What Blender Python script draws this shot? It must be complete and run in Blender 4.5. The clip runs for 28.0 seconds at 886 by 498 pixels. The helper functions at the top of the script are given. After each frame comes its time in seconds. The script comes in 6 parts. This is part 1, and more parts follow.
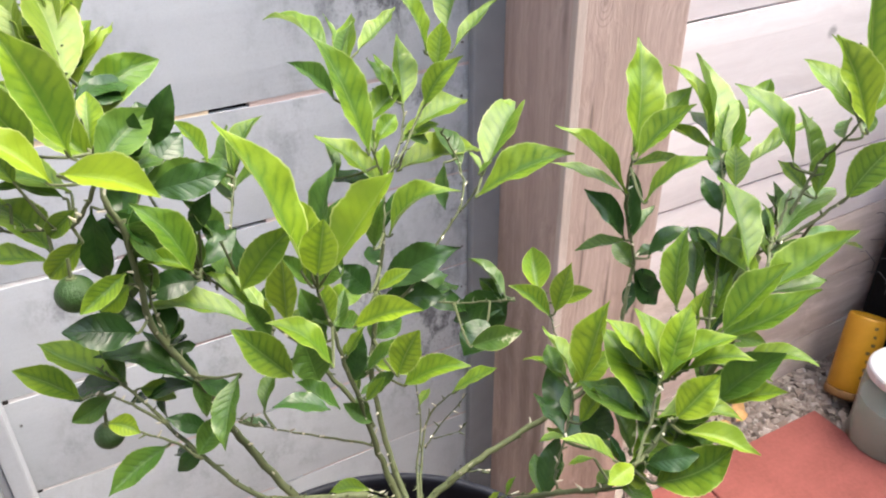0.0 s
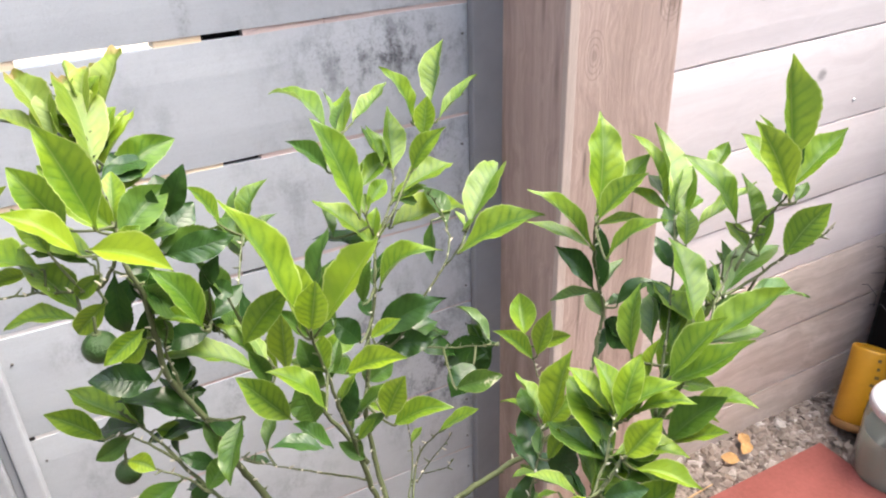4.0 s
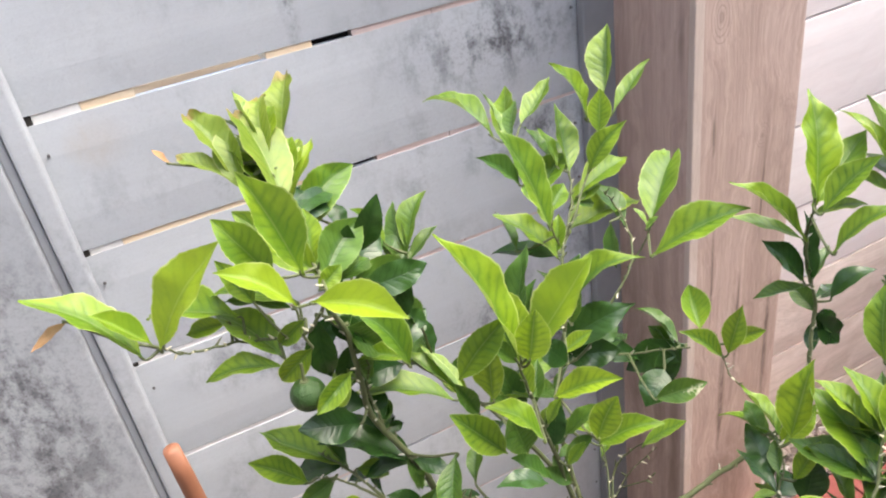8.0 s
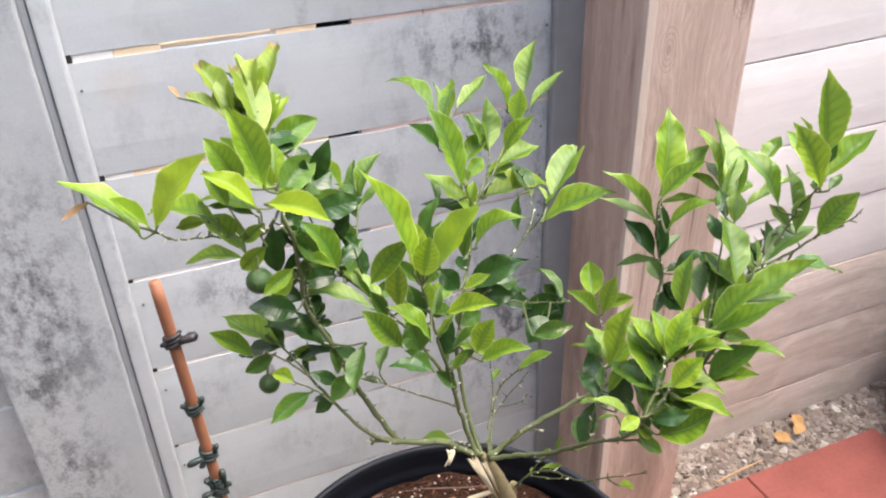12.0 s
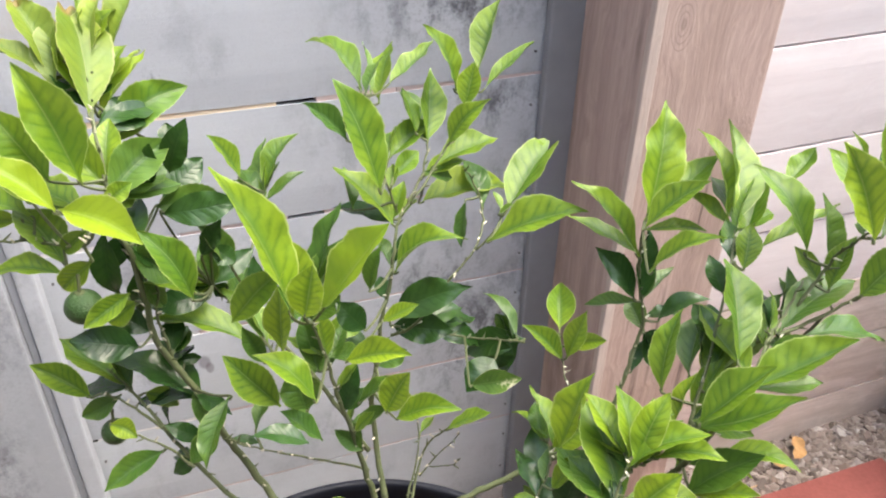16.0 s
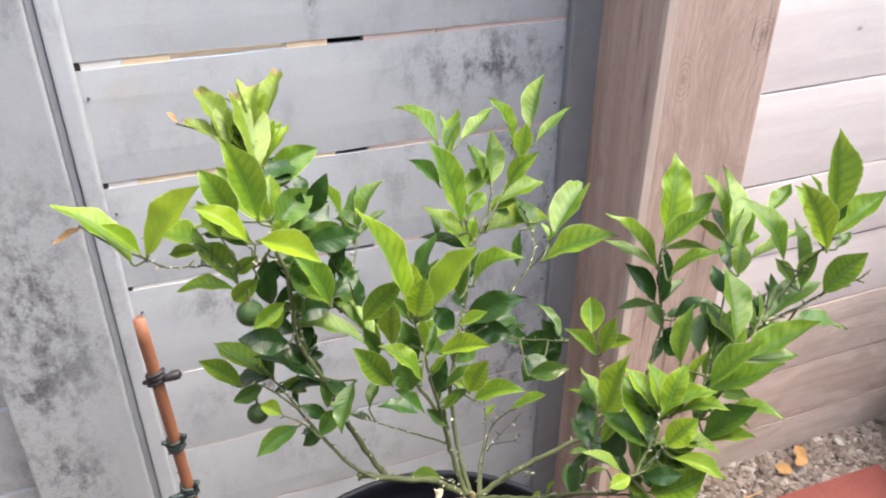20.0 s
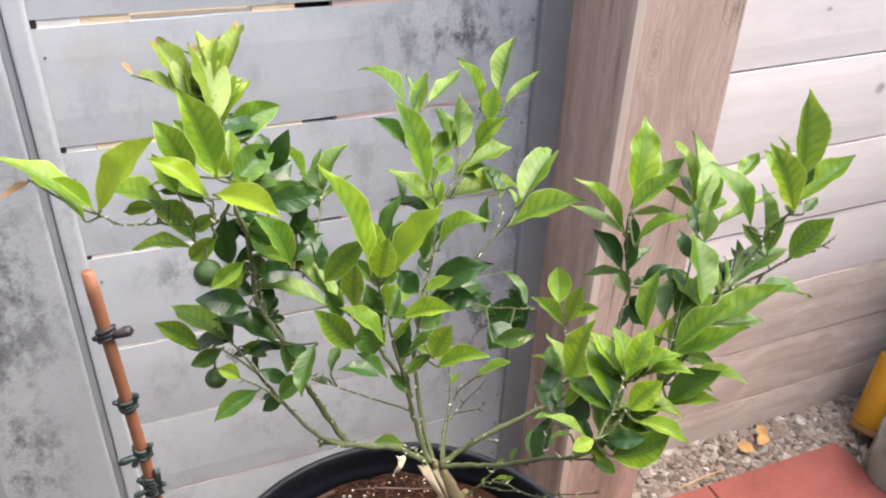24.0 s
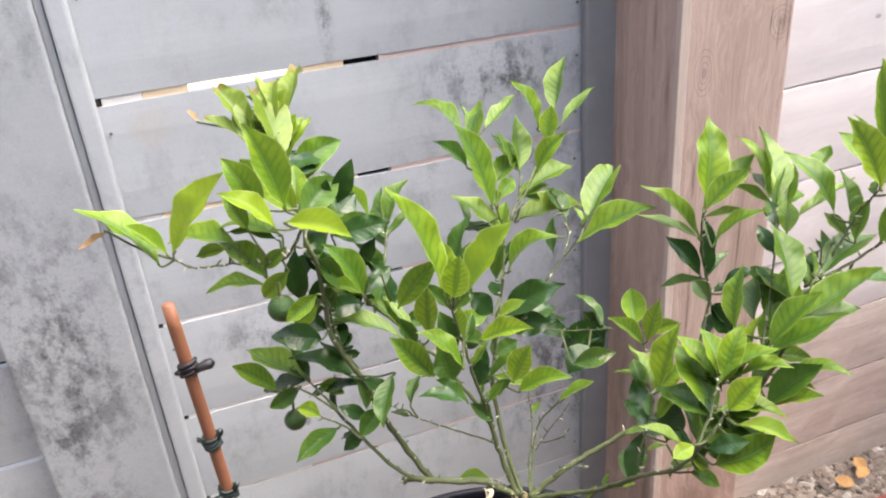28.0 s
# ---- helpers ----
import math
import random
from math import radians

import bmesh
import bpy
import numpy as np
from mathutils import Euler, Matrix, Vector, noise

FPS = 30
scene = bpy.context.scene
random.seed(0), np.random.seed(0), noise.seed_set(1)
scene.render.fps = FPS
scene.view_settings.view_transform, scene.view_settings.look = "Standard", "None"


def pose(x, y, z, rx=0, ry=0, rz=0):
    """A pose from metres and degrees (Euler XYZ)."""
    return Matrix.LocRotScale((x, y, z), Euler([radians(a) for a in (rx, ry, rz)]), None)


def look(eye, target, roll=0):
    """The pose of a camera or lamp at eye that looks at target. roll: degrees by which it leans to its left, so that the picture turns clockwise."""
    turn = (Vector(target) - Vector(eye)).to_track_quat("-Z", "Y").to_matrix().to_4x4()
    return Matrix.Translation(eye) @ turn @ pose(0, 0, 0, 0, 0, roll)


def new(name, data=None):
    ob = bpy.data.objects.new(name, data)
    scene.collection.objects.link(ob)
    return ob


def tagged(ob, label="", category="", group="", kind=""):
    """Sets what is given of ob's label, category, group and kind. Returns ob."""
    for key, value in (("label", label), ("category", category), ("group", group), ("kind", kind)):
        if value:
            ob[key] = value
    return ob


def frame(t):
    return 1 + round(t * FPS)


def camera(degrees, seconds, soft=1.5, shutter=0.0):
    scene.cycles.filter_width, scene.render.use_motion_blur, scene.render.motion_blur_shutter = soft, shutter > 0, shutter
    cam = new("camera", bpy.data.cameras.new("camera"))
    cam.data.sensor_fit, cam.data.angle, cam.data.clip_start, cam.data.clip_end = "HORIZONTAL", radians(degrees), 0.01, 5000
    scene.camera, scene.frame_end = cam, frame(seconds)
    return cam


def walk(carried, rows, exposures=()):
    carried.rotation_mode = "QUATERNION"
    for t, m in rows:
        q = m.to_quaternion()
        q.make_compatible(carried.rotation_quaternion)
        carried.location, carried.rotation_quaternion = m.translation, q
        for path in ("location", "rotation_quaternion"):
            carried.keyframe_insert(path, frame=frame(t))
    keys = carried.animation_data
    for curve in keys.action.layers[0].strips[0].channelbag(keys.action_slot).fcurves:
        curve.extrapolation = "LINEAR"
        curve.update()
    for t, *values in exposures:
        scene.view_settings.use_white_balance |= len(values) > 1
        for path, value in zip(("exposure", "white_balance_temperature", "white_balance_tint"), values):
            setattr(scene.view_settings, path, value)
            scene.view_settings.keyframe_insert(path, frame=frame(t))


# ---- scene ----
cam = camera(59.31, 28.0, soft=2.1)
PATH = [
    (0, (0.2713, 0.4274, 1.0221), (0.6367, 1.1047, 0.5555), -0.60),
    (0.5, (0.2321, 0.4127, 0.9993), (0.5806, 1.0847, 0.5124), -0.80),
    (1, (0.2213, 0.3890, 0.9844), (0.5991, 1.0622, 0.5216), 0.47),
    (1.5, (0.2255, 0.3632, 0.9610), (0.6106, 1.0187, 0.4792), -2.01),
    (2, (0.2197, 0.3739, 0.9546), (0.6178, 0.9949, 0.4389), 2.44),
    (2.5, (0.2199, 0.3861, 0.9711), (0.6255, 1.0098, 0.4646), 3.37),
    (3, (0.2307, 0.3940, 1.0111), (0.6399, 1.0433, 0.5410), 1.72),
    (3.5, (0.2509, 0.3861, 1.0416), (0.6294, 1.0698, 0.5951), -0.79),
    (4, (0.2740, 0.3893, 1.0570), (0.6287, 1.0918, 0.6203), -1.87),
    (4.5, (0.2945, 0.3993, 1.0611), (0.6325, 1.1091, 0.6230), -1.91),
    (5, (0.3071, 0.4114, 1.0573), (0.6343, 1.1207, 0.6101), -1.27),
    (5.5, (0.3064, 0.4215, 1.0492), (0.6268, 1.1252, 0.5887), -0.33),
    (6, (0.2869, 0.4250, 1.0405), (0.6026, 1.1213, 0.5656), 0.53),
    (6.5, (0.2619, 0.4399, 1.0444), (0.5591, 1.1373, 0.5593), -1.85),
    (7, (0.2243, 0.4388, 1.0660), (0.4339, 1.1829, 0.6052), -9.97),
    (7.5, (0.2146, 0.4534, 1.0633), (0.4694, 1.1842, 0.6040), -9.52),
    (8, (0.2274, 0.4557, 1.0687), (0.5099, 1.1762, 0.6092), -9.40),
    (8.5, (0.2520, 0.4407, 1.0570), (0.5521, 1.1593, 0.6059), -9.50),
    (9, (0.2771, 0.4170, 1.0470), (0.5872, 1.1312, 0.5955), -8.02),
    (9.5, (0.2245, 0.3976, 1.0297), (0.5175, 1.1095, 0.5634), -8.51),
    (10, (0.2029, 0.3561, 1.0527), (0.5524, 1.0600, 0.6139), -4.65),
    (10.5, (0.2038, 0.3098, 1.0928), (0.5622, 1.0110, 0.6571), -2.82),
    (11, (0.2220, 0.2778, 1.1185), (0.5263, 1.0010, 0.6775), -2.09),
    (11.5, (0.2326, 0.2757, 1.1019), (0.5125, 1.0014, 0.6491), -1.00),
    (12, (0.2208, 0.3171, 1.0980), (0.5022, 1.0390, 0.6401), -1.93),
    (12.5, (0.2238, 0.3539, 1.0714), (0.5448, 1.0604, 0.6155), -2.49),
    (13, (0.2632, 0.3832, 1.0756), (0.5582, 1.1060, 0.6278), -3.10),
    (13.5, (0.2971, 0.4113, 1.0521), (0.5849, 1.1301, 0.5933), -2.41),
    (14, (0.3148, 0.4210, 1.0447), (0.5909, 1.1357, 0.5725), -1.46),
    (14.5, (0.3210, 0.4198, 1.0475), (0.5848, 1.1304, 0.5623), -0.43),
    (15, (0.3207, 0.4150, 1.0542), (0.5756, 1.1223, 0.5594), 0.51),
    (15.5, (0.3185, 0.4142, 1.0586), (0.5720, 1.1196, 0.5605), 1.16),
    (16, (0.3194, 0.4246, 1.0547), (0.5828, 1.1304, 0.5622), 1.34),
    (16.5, (0.3119, 0.4195, 1.0557), (0.5862, 1.1208, 0.5629), 1.90),
    (17, (0.2996, 0.4032, 1.0677), (0.5613, 1.1080, 0.5729), 1.15),
    (17.5, (0.2728, 0.3743, 1.0905), (0.5458, 1.0814, 0.6052), 0.93),
    (18, (0.2668, 0.3652, 1.0936), (0.5466, 1.0796, 0.6230), 1.27),
    (18.5, (0.2741, 0.3828, 1.0851), (0.5631, 1.0924, 0.6129), 2.31),
    (19, (0.2743, 0.3919, 1.0841), (0.5665, 1.1027, 0.6157), 2.79),
    (19.5, (0.2597, 0.3698, 1.0918), (0.5486, 1.0847, 0.6277), 2.24),
    (20, (0.2374, 0.3333, 1.1141), (0.5073, 1.0603, 0.6572), 0.13),
    (20.5, (0.2181, 0.3165, 1.1208), (0.4802, 1.0450, 0.6620), -0.56),
    (21, (0.2071, 0.3186, 1.1145), (0.4792, 1.0470, 0.6613), -0.84),
    (21.5, (0.2140, 0.3162, 1.1023), (0.5009, 1.0293, 0.6343), -1.05),
    (22, (0.2234, 0.3173, 1.0941), (0.5181, 1.0249, 0.6225), -0.53),
    (22.5, (0.2331, 0.3209, 1.0896), (0.5310, 1.0290, 0.6207), 0.38),
    (23, (0.2410, 0.3255, 1.0887), (0.5392, 1.0362, 0.6239), 1.36),
    (23.5, (0.2446, 0.3299, 1.0910), (0.5422, 1.0414, 0.6270), 2.07),
    (24, (0.2419, 0.3330, 1.0965), (0.5397, 1.0393, 0.6249), 2.19),
    (24.5, (0.2446, 0.3303, 1.0902), (0.5188, 1.0446, 0.6163), -0.22),
    (25, (0.2545, 0.3384, 1.0881), (0.5318, 1.0730, 0.6483), -3.18),
    (25.5, (0.2529, 0.3437, 1.0546), (0.5087, 1.1040, 0.6465), -3.63),
    (26, (0.2489, 0.3521, 1.0493), (0.5002, 1.1167, 0.6465), -4.61),
    (26.5, (0.2464, 0.3508, 1.0499), (0.5042, 1.1181, 0.6564), -4.60),
    (27, (0.2398, 0.3495, 1.0514), (0.4965, 1.1173, 0.6584), -4.50),
    (27.5, (0.2382, 0.3298, 1.0551), (0.4959, 1.0945, 0.6567), -3.55),
    (28, (0.2290, 0.3290, 1.0677), (0.4834, 1.0926, 0.6650), -4.81),
]
LIGHT = [(0, 2.36), (1, 2.46), (3, 2.46), (5.5, 2.32), (7, 2.24), (9, 2.27), (12, 2.31), (16, 2.23), (28, 2.23)]
walk(cam, [(t, look(eye, target, roll)) for t, eye, target, roll in PATH], [(t, stops, 6350, 7) for t, stops in LIGHT])

# ---- light: bright overcast daylight ----
world = bpy.data.worlds.new("overcast_sky")
scene.world = world
world.use_nodes = True
sky = world.node_tree.nodes.new("ShaderNodeTexSky")
sky.sky_type = "NISHITA"
sky.sun_disc = False
sky.sun_elevation = radians(68)
sky.sun_rotation = radians(112)
sky.dust_density = 6.0
sky.air_density = 1.2
back = world.node_tree.nodes["Background"]
back.inputs["Strength"].default_value = 0.15
world.node_tree.links.new(sky.outputs["Color"], back.inputs["Color"])
sun = new("sun", bpy.data.lights.new("sun", "SUN"))
sun.data.energy = 0.28
sun.data.angle = radians(60)
sun.data.color = (1.0, 0.98, 0.95)
sun.matrix_world = look((2.0, 0.15, 4.2), (0.4, 0.8, 0.5))

# ---- materials ----
def material(name, rough=0.7, metal=0.0, spec=0.5):
    m = bpy.data.materials.new(name)
    m.use_nodes = True
    n = m.node_tree.nodes
    b = n["Principled BSDF"]
    b.inputs["Roughness"].default_value = rough
    b.inputs["Metallic"].default_value = metal
    b.inputs["Specular IOR Level"].default_value = spec
    return m, n, m.node_tree.links, b


def math_node(n, l, op, a, b=0.5, c=0.5):
    x = n.new("ShaderNodeMath")
    x.operation = op
    for i, v in enumerate((a, b, c)):
        if isinstance(v, (int, float)):
            x.inputs[i].default_value = v
        else:
            l.new(v, x.inputs[i])
    return x.outputs[0]


def place(n, l, scale=(1, 1, 1), offset=(0, 0, 0), shift=False):
    """World-sized coordinates, optionally shifted by a random amount for each object."""
    g = n.new("ShaderNodeNewGeometry")
    src = g.outputs["Position"]
    if shift:
        oi = n.new("ShaderNodeObjectInfo")
        v = n.new("ShaderNodeVectorMath")
        v.operation = "MULTIPLY_ADD"
        l.new(oi.outputs["Random"], v.inputs[0])
        v.inputs[1].default_value = (17.3, 9.1, 23.7)
        l.new(src, v.inputs[2])
        src = v.outputs[0]
    mp = n.new("ShaderNodeMapping")
    mp.inputs["Scale"].default_value = scale
    mp.inputs["Location"].default_value = offset
    l.new(src, mp.inputs["Vector"])
    return mp.outputs[0]


def noise_fac(n, l, vec, scale, detail=4.0, rough=0.55, lo=0.0, hi=1.0):
    t = n.new("ShaderNodeTexNoise")
    t.inputs["Scale"].default_value = scale
    t.inputs["Detail"].default_value = detail
    t.inputs["Roughness"].default_value = rough
    l.new(vec, t.inputs["Vector"])
    return remap(n, l, t.outputs[0], lo, hi)


def remap(n, l, v, lo, hi, a=0.0, b=1.0):
    r = n.new("ShaderNodeMapRange")
    r.inputs[1].default_value, r.inputs[2].default_value = lo, hi
    r.inputs[3].default_value, r.inputs[4].default_value = a, b
    l.new(v, r.inputs[0])
    return r.outputs[0]


def blend(n, l, fac, a, b, kind="MIX"):
    x = n.new("ShaderNodeMix")
    x.data_type = "RGBA"
    x.blend_type = kind
    if isinstance(fac, (int, float)):
        x.inputs[0].default_value = fac
    else:
        l.new(fac, x.inputs[0])
    for i, v in ((6, a), (7, b)):
        if isinstance(v, tuple):
            x.inputs[i].default_value = (*v, 1.0)
        else:
            l.new(v, x.inputs[i])
    return x.outputs[2]


def relief(n, l, b, height, strength=0.3, distance=0.002):
    bp = n.new("ShaderNodeBump")
    bp.inputs["Strength"].default_value = strength
    bp.inputs["Distance"].default_value = distance
    l.new(height, bp.inputs["Height"])
    l.new(bp.outputs[0], b.inputs["Normal"])


def spot(n, l, centre, size, soft=1.0):
    """A soft patch round a place on the fence: 1 in its middle, 0 outside."""
    g = n.new("ShaderNodeNewGeometry")
    mp = n.new("ShaderNodeMapping")
    mp.vector_type = "TEXTURE"
    mp.inputs["Location"].default_value = centre
    mp.inputs["Scale"].default_value = size
    l.new(g.outputs["Position"], mp.inputs["Vector"])
    v = n.new("ShaderNodeVectorMath")
    v.operation = "LENGTH"
    l.new(mp.outputs[0], v.inputs[0])
    return remap(n, l, v.outputs["Value"], 1.0, 1.0 - soft)


def grey_paint(name, tone=1.0, wear=0.45):
    """Old grey paint on boards, with black mildew in patches and fine specks."""
    m, n, l, b = material(name, 0.75, spec=0.25)
    p = place(n, l)
    big = noise_fac(n, l, p, 6.0, 5, 0.6, 0.3, 0.7)
    col = blend(n, l, big, tuple(tone * c for c in (0.455, 0.478, 0.512)), tuple(tone * c for c in (0.54, 0.562, 0.592)))
    grain = noise_fac(n, l, place(n, l, (5, 5, 120), shift=True), 2.0, 4, 0.6, 0.35, 0.7)
    col = blend(n, l, math_node(n, l, "MULTIPLY", grain, 0.10), col, (0.33, 0.33, 0.35))
    dust = noise_fac(n, l, p, 520.0, 3, 0.7, 0.52, 0.70)
    col = blend(n, l, math_node(n, l, "MULTIPLY", dust, 0.16), col, (0.25, 0.25, 0.27))
    worn = noise_fac(n, l, p, 75.0, 5, 0.7, 0.58, 0.66)
    col = blend(n, l, math_node(n, l, "MULTIPLY", worn, 0.10), col, (0.66, 0.66, 0.68))
    speck = noise_fac(n, l, p, 240.0, 6, 0.75, 0.50, 0.62)
    mid = noise_fac(n, l, place(n, l, (1.0, 1.0, 0.6)), 34.0, 7, 0.72, 0.47, 0.62)
    mask = None
    for c, s in (((0.62, 1.2, 0.825), (0.16, 0.2, 0.07)), ((0.405, 1.2, 0.945), (0.012, 0.2, 0.10)), ((0.405, 1.2, 0.92), (0.009, 0.2, 0.05)), ((0.303, 1.2, 0.765), (0.02, 0.2, 0.03)),
                 ((0.05, 1.18, 0.60), (0.12, 0.2, 0.26)), ((0.06, 1.18, 0.62), (0.07, 0.2, 0.09)), ((0.035, 1.18, 0.50), (0.06, 0.2, 0.10)), ((0.002, 1.18, 0.75), (0.008, 0.2, 0.012)), ((0.66, 1.2, 0.70), (0.13, 0.2, 0.05)),
                 ((0.03, 1.18, 0.35), (0.08, 0.2, 0.2)), ((0.3, 1.2, 0.55), (0.12, 0.2, 0.05)),
                 ((0.60, 1.2, 0.46), (0.12, 0.2, 0.08)), ((0.68, 1.2, 0.36), (0.16, 0.2, 0.17)), ((0.71, 1.2, 0.58), (0.06, 0.2, 0.12))):
        k = spot(n, l, c, s, 0.9)
        mask = k if mask is None else math_node(n, l, "MAXIMUM", mask, k)
    faint = math_node(n, l, "MULTIPLY", noise_fac(n, l, p, 9.0, 3, 0.5, 0.45, 0.75), wear)
    mask = math_node(n, l, "MAXIMUM", mask, faint)
    k = math_node(n, l, "MULTIPLY", mask, math_node(n, l, "MULTIPLY_ADD", speck, 0.35, math_node(n, l, "MULTIPLY", mid, 0.8)))
    col = blend(n, l, math_node(n, l, "MINIMUM", math_node(n, l, "MULTIPLY", k, 1.05), 0.9), col, (0.09, 0.09, 0.10))
    # a dark mark with a run below it
    for c, s in (((0.300, 1.2, 0.410), (0.0085, 0.2, 0.012)), ((0.305, 1.2, 0.400), (0.006, 0.2, 0.010))):
        mark = math_node(n, l, "MULTIPLY", spot(n, l, c, s, 0.35), math_node(n, l, "MULTIPLY_ADD", mid, 0.3, 0.5))
        col = blend(n, l, mark, col, (0.12, 0.09, 0.10))
    # faint tan water stain
    stain = math_node(n, l, "MULTIPLY", spot(n, l, (0.203, 1.2, 0.834), (0.034, 0.2, 0.030), 0.7), math_node(n, l, "MULTIPLY_ADD", mid, 0.25, 0.22))
    col = blend(n, l, stain, col, (0.44, 0.37, 0.29))
    l.new(col, b.inputs["Base Color"])
    relief(n, l, b, math_node(n, l, "ADD", math_node(n, l, "MULTIPLY", grain, 0.35), math_node(n, l, "MULTIPLY", speck, 0.3)), 0.2, 0.0012)
    return m


def timber(name, pale, dark, along, rough=0.8, ring=0.5, knots=(), fine_amount=0.25, rough_relief=0.35, swirls=(), streaks=()):
    """Weathered sawn wood; along: the axis of its grain."""
    m, n, l, b = material(name, rough, spec=0.2)
    sc = [38.0, 38.0, 38.0]
    sc["xyz".index(along)] = 1.6
    p = place(n, l, tuple(sc), shift=True)
    warp = noise_fac(n, l, place(n, l, shift=True), 5.0, 3, 0.5)
    v = n.new("ShaderNodeVectorMath")
    v.operation = "MULTIPLY_ADD"
    l.new(warp, v.inputs[0])
    v.inputs[1].default_value = (3.0, 3.0, 3.0)
    l.new(p, v.inputs[2])
    grain = noise_fac(n, l, v.outputs[0], 1.0, 5, 0.6, 0.32, 0.68)
    fine = noise_fac(n, l, v.outputs[0], 5.0, 4, 0.7, 0.35, 0.65)
    col = blend(n, l, grain, dark, pale)
    col = blend(n, l, math_node(n, l, "MULTIPLY", fine, fine_amount), col, tuple(c * 0.6 for c in dark))
    blot = noise_fac(n, l, place(n, l, shift=True), 9.0, 4, 0.6, 0.5, 0.75)
    col = blend(n, l, math_node(n, l, "MULTIPLY", blot, ring), col, tuple(0.65 * c for c in dark))
    for c, s in knots:
        k = math_node(n, l, "MULTIPLY", spot(n, l, c, s, 0.6), math_node(n, l, "MULTIPLY_ADD", fine, 0.6, 0.4))
        col = blend(n, l, k, col, tuple(0.42 * c2 for c2 in dark))
    for c, s in swirls:
        reach = spot(n, l, c, s, 1.0)
        bent = math_node(n, l, "MULTIPLY_ADD", fine, 0.05, math_node(n, l, "MULTIPLY_ADD", warp, 0.35, reach))
        ring_line = remap(n, l, math_node(n, l, "PINGPONG", math_node(n, l, "MULTIPLY", bent, 4.6), 0.5), 0.16, 0.0)
        k = math_node(n, l, "MULTIPLY", ring_line, remap(n, l, reach, 0.0, 0.25))
        col = blend(n, l, math_node(n, l, "MULTIPLY", k, 0.55), col, tuple(0.5 * c2 for c2 in dark))
        col = blend(n, l, math_node(n, l, "MULTIPLY", remap(n, l, reach, 0.72, 0.9), 0.5), col, tuple(0.6 * c2 for c2 in dark))
    for c, s in streaks:
        k = math_node(n, l, "MULTIPLY", spot(n, l, c, s, 0.9), math_node(n, l, "MULTIPLY_ADD", grain, -0.5, 0.95))
        col = blend(n, l, k, col, tuple(0.5 * c2 for c2 in dark))
    l.new(col, b.inputs["Base Color"])
    relief(n, l, b, math_node(n, l, "ADD", grain, fine), rough_relief, 0.001)
    return m


def plain(name, colour, rough=0.5, metal=0.0, scale=60.0, amount=0.15, bump=0.1, spec=0.5):
    """One colour with a fine unevenness and slight wear."""
    m, n, l, b = material(name, rough, metal, spec)
    p = place(n, l)
    f = noise_fac(n, l, p, scale, 4, 0.6, 0.3, 0.7)
    g = noise_fac(n, l, p, scale * 0.12, 3, 0.5, 0.3, 0.7)
    col = blend(n, l, math_node(n, l, "MULTIPLY", f, amount), colour, tuple(c * 0.45 for c in colour))
    col = blend(n, l, math_node(n, l, "MULTIPLY", g, amount), col, tuple(min(1, c * 1.35 + 0.01) for c in colour))
    l.new(col, b.inputs["Base Color"])
    relief(n, l, b, f, bump, 0.001)
    return m


def random_tone(name, tones, rough=0.85, island=False, bump=0.3, scale=300.0, dirt=(0.12, 0.10, 0.09)):
    """A ramp of tones picked for each stone or crumb, with fine grain."""
    m, n, l, b = material(name, rough, spec=0.3)
    if island:
        src = n.new("ShaderNodeNewGeometry").outputs["Random Per Island"]
    else:
        src = n.new("ShaderNodeObjectInfo").outputs["Random"]
    r = n.new("ShaderNodeValToRGB")
    e = r.color_ramp.elements
    while len(e) < len(tones):
        e.new(0.5)
    for i, (at, c) in enumerate(tones):
        e[i].position = at
        e[i].color = (*c, 1)
    l.new(src, r.inputs[0])
    f = noise_fac(n, l, place(n, l), scale, 4, 0.65, 0.3, 0.7)
    l.new(blend(n, l, math_node(n, l, "MULTIPLY", f, 0.4), r.outputs[0], dirt), b.inputs["Base Color"])
    relief(n, l, b, f, bump, 0.001)
    return m


